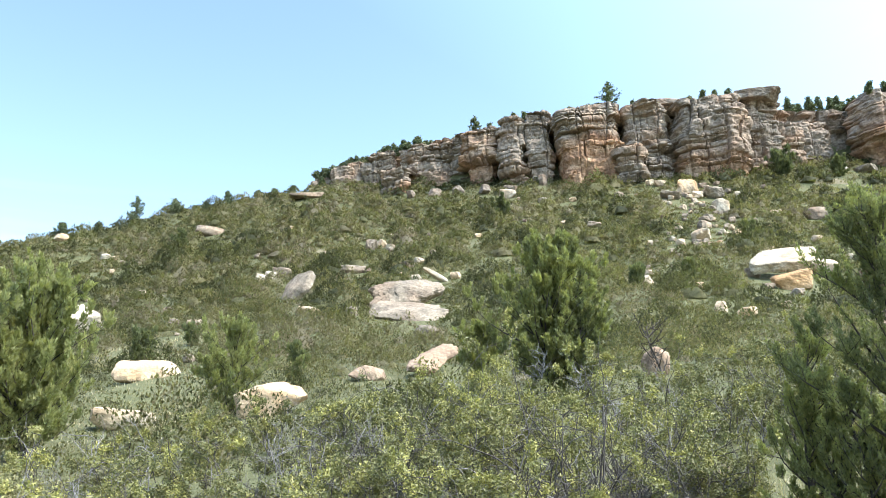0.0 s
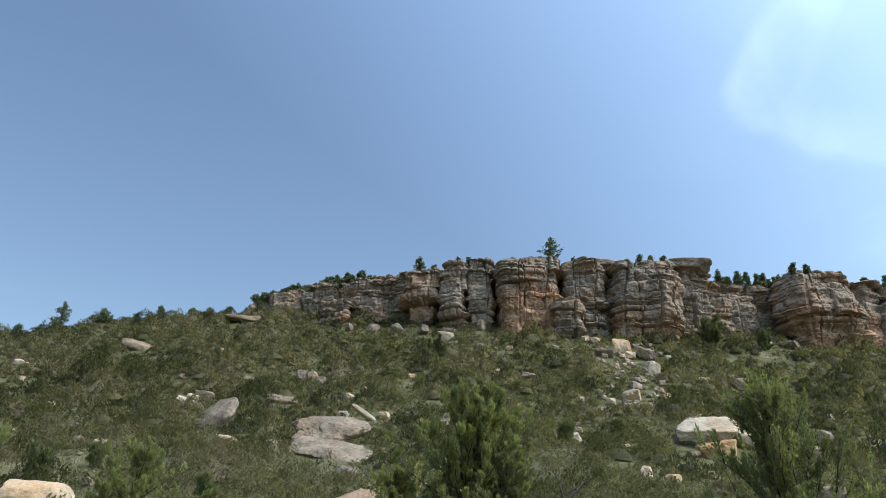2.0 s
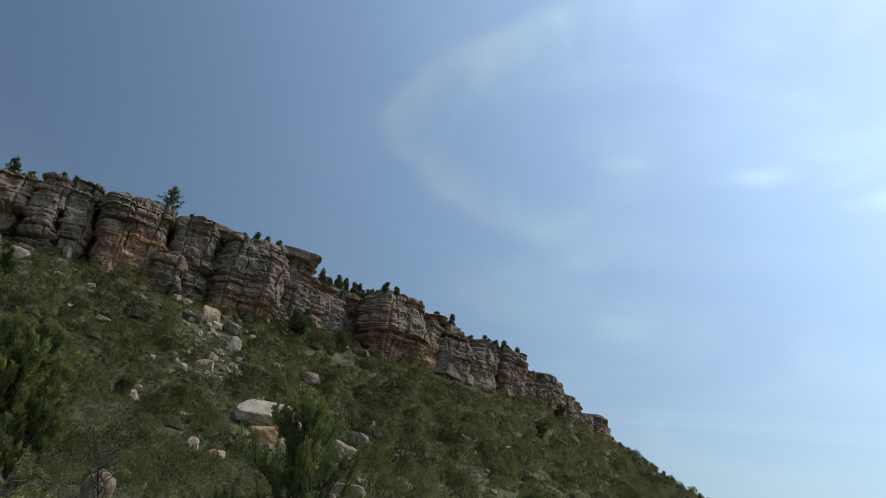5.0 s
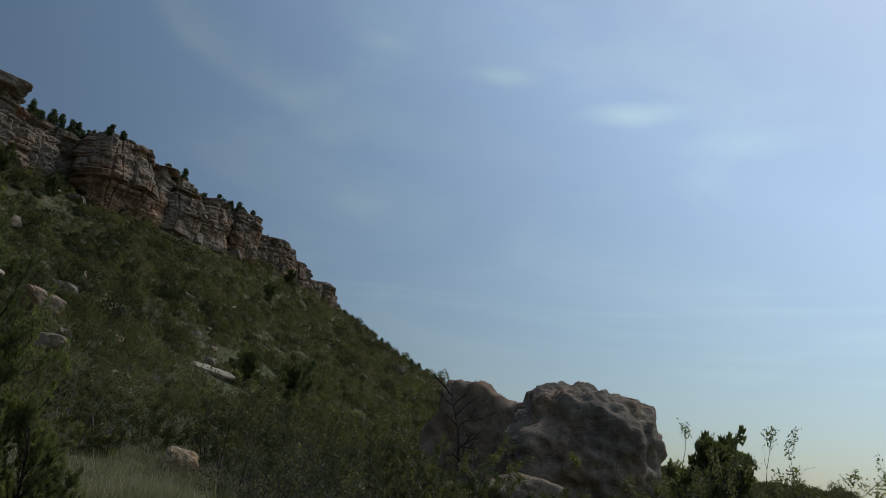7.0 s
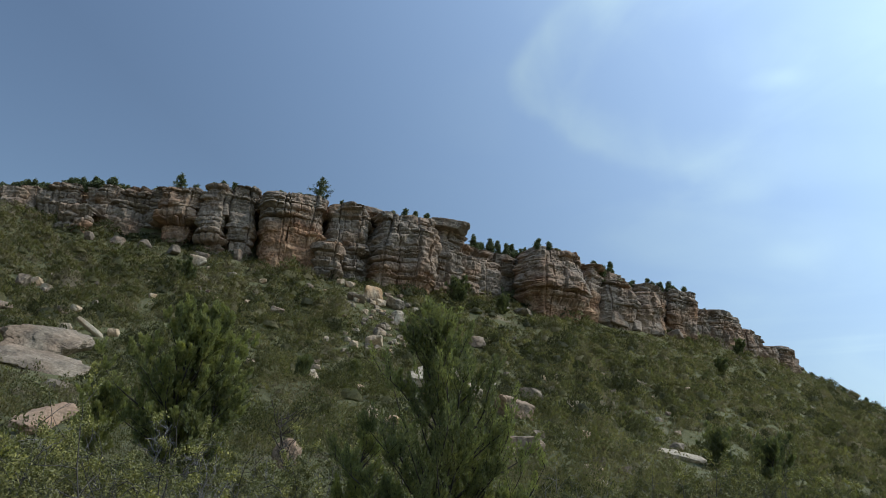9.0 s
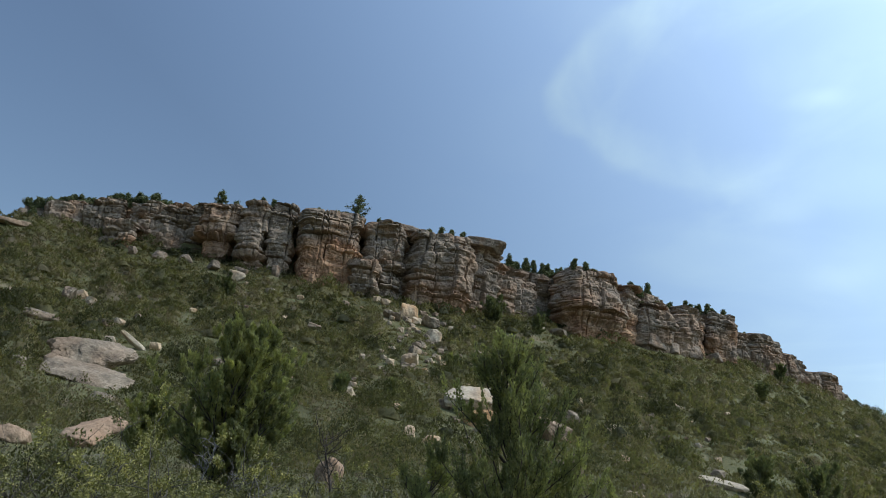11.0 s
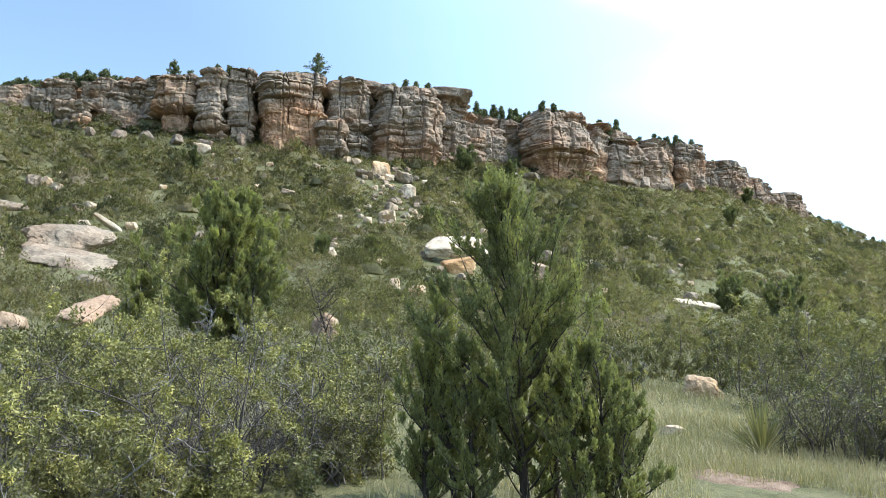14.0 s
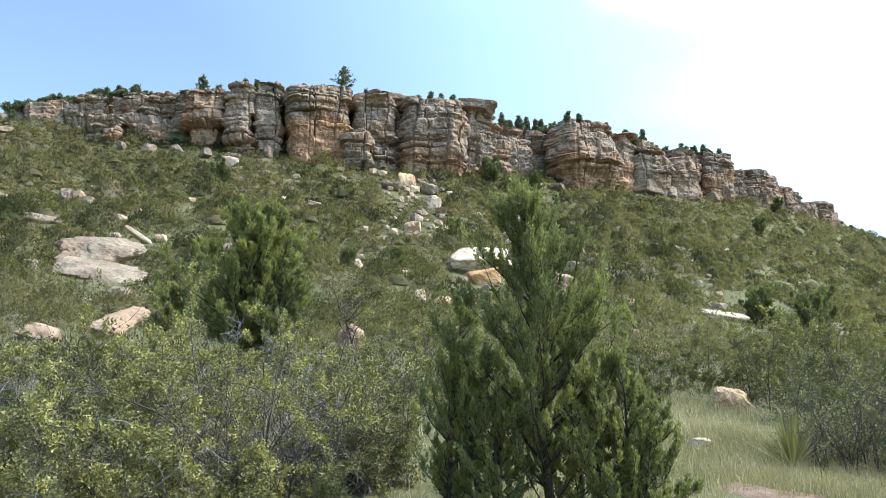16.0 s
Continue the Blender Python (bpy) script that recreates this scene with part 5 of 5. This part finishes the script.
# ---- low brush along the rim ----
def rim_brush():
    r = np.random.default_rng(41)
    heap = Heap()
    for a, b, p0, p1, front, high in TOPS:
        for _ in range(int((b - a) * 3.2)):
            spot = p0 + (p1 - p0) * r.uniform(0.12, 0.88) - front * r.uniform(0.8, 4.5)
            size = r.uniform(0.35, 0.8)
            k = 60
            d = r.normal(size=(k, 3))
            d[:, 2] = np.abs(d[:, 2])
            d /= np.linalg.norm(d, axis=1)[:, None]
            c = d * size * (r.uniform(0.4, 1.0, k) ** 0.4)[:, None] + np.array((*spot, high - 0.1))
            v, f = blades(c, d + r.normal(size=d.shape) * 0.2, r.uniform(0.2, 0.36, k), r, 1.4)
            heap.add(v, f, np.clip(r.normal(0.35, 0.25), 0, 1))
    ob = solid("rim_brush", np.concatenate(heap.v), [np.concatenate(heap.f)], SHRUB, False, {"tint": np.concatenate(heap.t)})
    return tagged(ob, "low dark brush growing along the top of the cliff", "shrubs", kind="stuff")


rim_brush()


# ---- grass ----
def grass():
    r = np.random.default_rng(31)
    heap = Heap()
    for bb, dd, rad, count in ((19, 15, 4.5, 16000), (22, 11.5, 4.0, 11000), (20, 8.5, 3.5, 5000), (28, 10, 3.0, 4000), (13, 12, 3.0, 3500), (-43.6, 52, 6.0, 7000), (-45, 26, 5.0, 2500), (30, 14, 4.0, 3500), (-38, 30, 8, 2500), (-4, 12.5, 2.5, 1200), (24, 24, 5.0, 2000)):
        cx, cy = dd * math.sin(radians(bb)), dd * math.cos(radians(bb))
        rr, aa = rad * np.sqrt(r.uniform(0, 1, count)), r.uniform(0, 2 * np.pi, count)
        x, y = cx + rr * np.cos(aa), cy + rr * np.sin(aa)
        keep = (fractal(np.stack([x, y, 0 * x], -1) * 0.8, 3) > -0.2) & (np.hypot(x - 3.75, y - 8.9) > r.uniform(0.0, 0.75, count))
        x, y = x[keep], y[keep]
        k = len(x)
        root = np.stack([x, y, ground(x, y) - 0.02], -1)
        far = np.hypot(x, y)
        tall = r.uniform(0.07, 0.21, k)[:, None] * (0.9 + 0.4 * grain(root * 0.9)[:, None])
        way = r.normal(size=(k, 3)) * 0.3 + np.array((0, 0, 1.0))
        side = np.cross(way, r.normal(size=(k, 3)))
        side /= np.linalg.norm(side, axis=1)[:, None]
        w = (0.0022 + 0.0003 * far)[:, None]
        bend = r.normal(size=(k, 3)) * 0.25 * tall
        v = np.stack([root - side * w, root + side * w, root + way * tall * 0.6 + side * w * 0.7, root + way * tall + bend, root + way * tall * 0.6 - side * w * 0.7], 1).reshape(-1, 3)
        j = np.arange(k)[:, None] * 5
        f = np.concatenate([j, j + 1, j + 2, j + 3, j + 4], 1)
        f = np.concatenate([f[:, [0, 1, 2]], f[:, [0, 2, 4]], f[:, [2, 3, 4]]])
        tone = np.clip(0.72 + 0.9 * fractal(root * 0.5 + 3, 3) + r.normal(0, 0.2, k), 0, 1)
        heap.add(v, f, np.repeat(tone, 5))
    ob = solid("meadow_grass", np.concatenate(heap.v), [np.concatenate(heap.f)], GRASS, False, {"tint": np.concatenate(heap.t)})
    return tagged(ob, "sparse dry yellow-green bunch grass", "grass", kind="stuff")


grass()

# a worn patch of reddish soil in the grass
worn, n, l, p = material("bare_soil", 0.95)
l.new(ramp(n, l, noise_of(n, l, 6, 6, 0.7), [(0.3, (0.13, 0.085, 0.058)), (0.5, (0.21, 0.145, 0.1)), (0.72, (0.29, 0.215, 0.155))]), p.inputs["Base Color"])
bump(n, l, p, noise_of(n, l, 30, 5, 0.7), 0.9, 0.03)
pr, pa = np.meshgrid(np.linspace(0.02, 1, 14), np.linspace(0, 2 * np.pi, 48, endpoint=False), indexing="ij")
reach = 1.0 + 1.8 * fractal(np.stack([np.cos(pa), np.sin(pa), 0 * pa], -1).reshape(-1, 3) * 1.7 + 5, 3).reshape(pa.shape)
px, py = 3.75 + 0.75 * pr * reach * np.cos(pa), 8.9 + 0.6 * pr * reach * np.sin(pa)
lumps = fractal(np.stack([px, py, 0 * px], -1).reshape(-1, 3) * 5, 3).reshape(px.shape)
pz = ground(px, py) + (0.014 + 0.05 * lumps) * (1 - pr ** 3) - 0.02 * pr ** 4
tagged(solid("bare_soil", np.stack([px, py, pz], -1).reshape(-1, 3), grid_faces(*px.shape)[:, ::-1], worn), "worn patch of bare reddish soil in dry grass", "ground", kind="structure")


def yucca(bearing, distance, seed, tall=0.55):
    """A rosette of stiff narrow leaves."""
    r = np.random.default_rng(seed)
    place = np.array(at(bearing, distance, -0.02))
    k = 150
    a, e = r.uniform(0, 2 * np.pi, k), r.uniform(0.25, 1.45, k)
    way = np.stack([np.cos(a) * np.cos(e), np.sin(a) * np.cos(e), np.sin(e)], -1)
    side = np.stack([-np.sin(a), np.cos(a), 0 * a], -1)
    ln = tall * r.uniform(0.8, 1.15, k)[:, None]
    base = place + np.array((0, 0, 0.08)) + way * 0.04
    v = np.stack([base - side * 0.008, base + side * 0.008, base + way * ln * 0.6 + side * 0.009, base + way * ln, base + way * ln * 0.6 - side * 0.009], 1).reshape(-1, 3)
    j = np.arange(k)[:, None] * 5
    f = np.concatenate([j, j + 1, j + 2, j + 3, j + 4], 1)
    f = np.concatenate([f[:, [0, 1, 2]], f[:, [0, 2, 4]], f[:, [2, 3, 4]]])
    ob = solid("yucca", v, f, GRASS, False, {"tint": np.repeat(r.uniform(0.0, 0.35, k), 5)})
    return tagged(ob, "spiky grey-green yucca rosette in dry grass", "yucca")


yucca(24.3, 12.2, 601, 0.85)
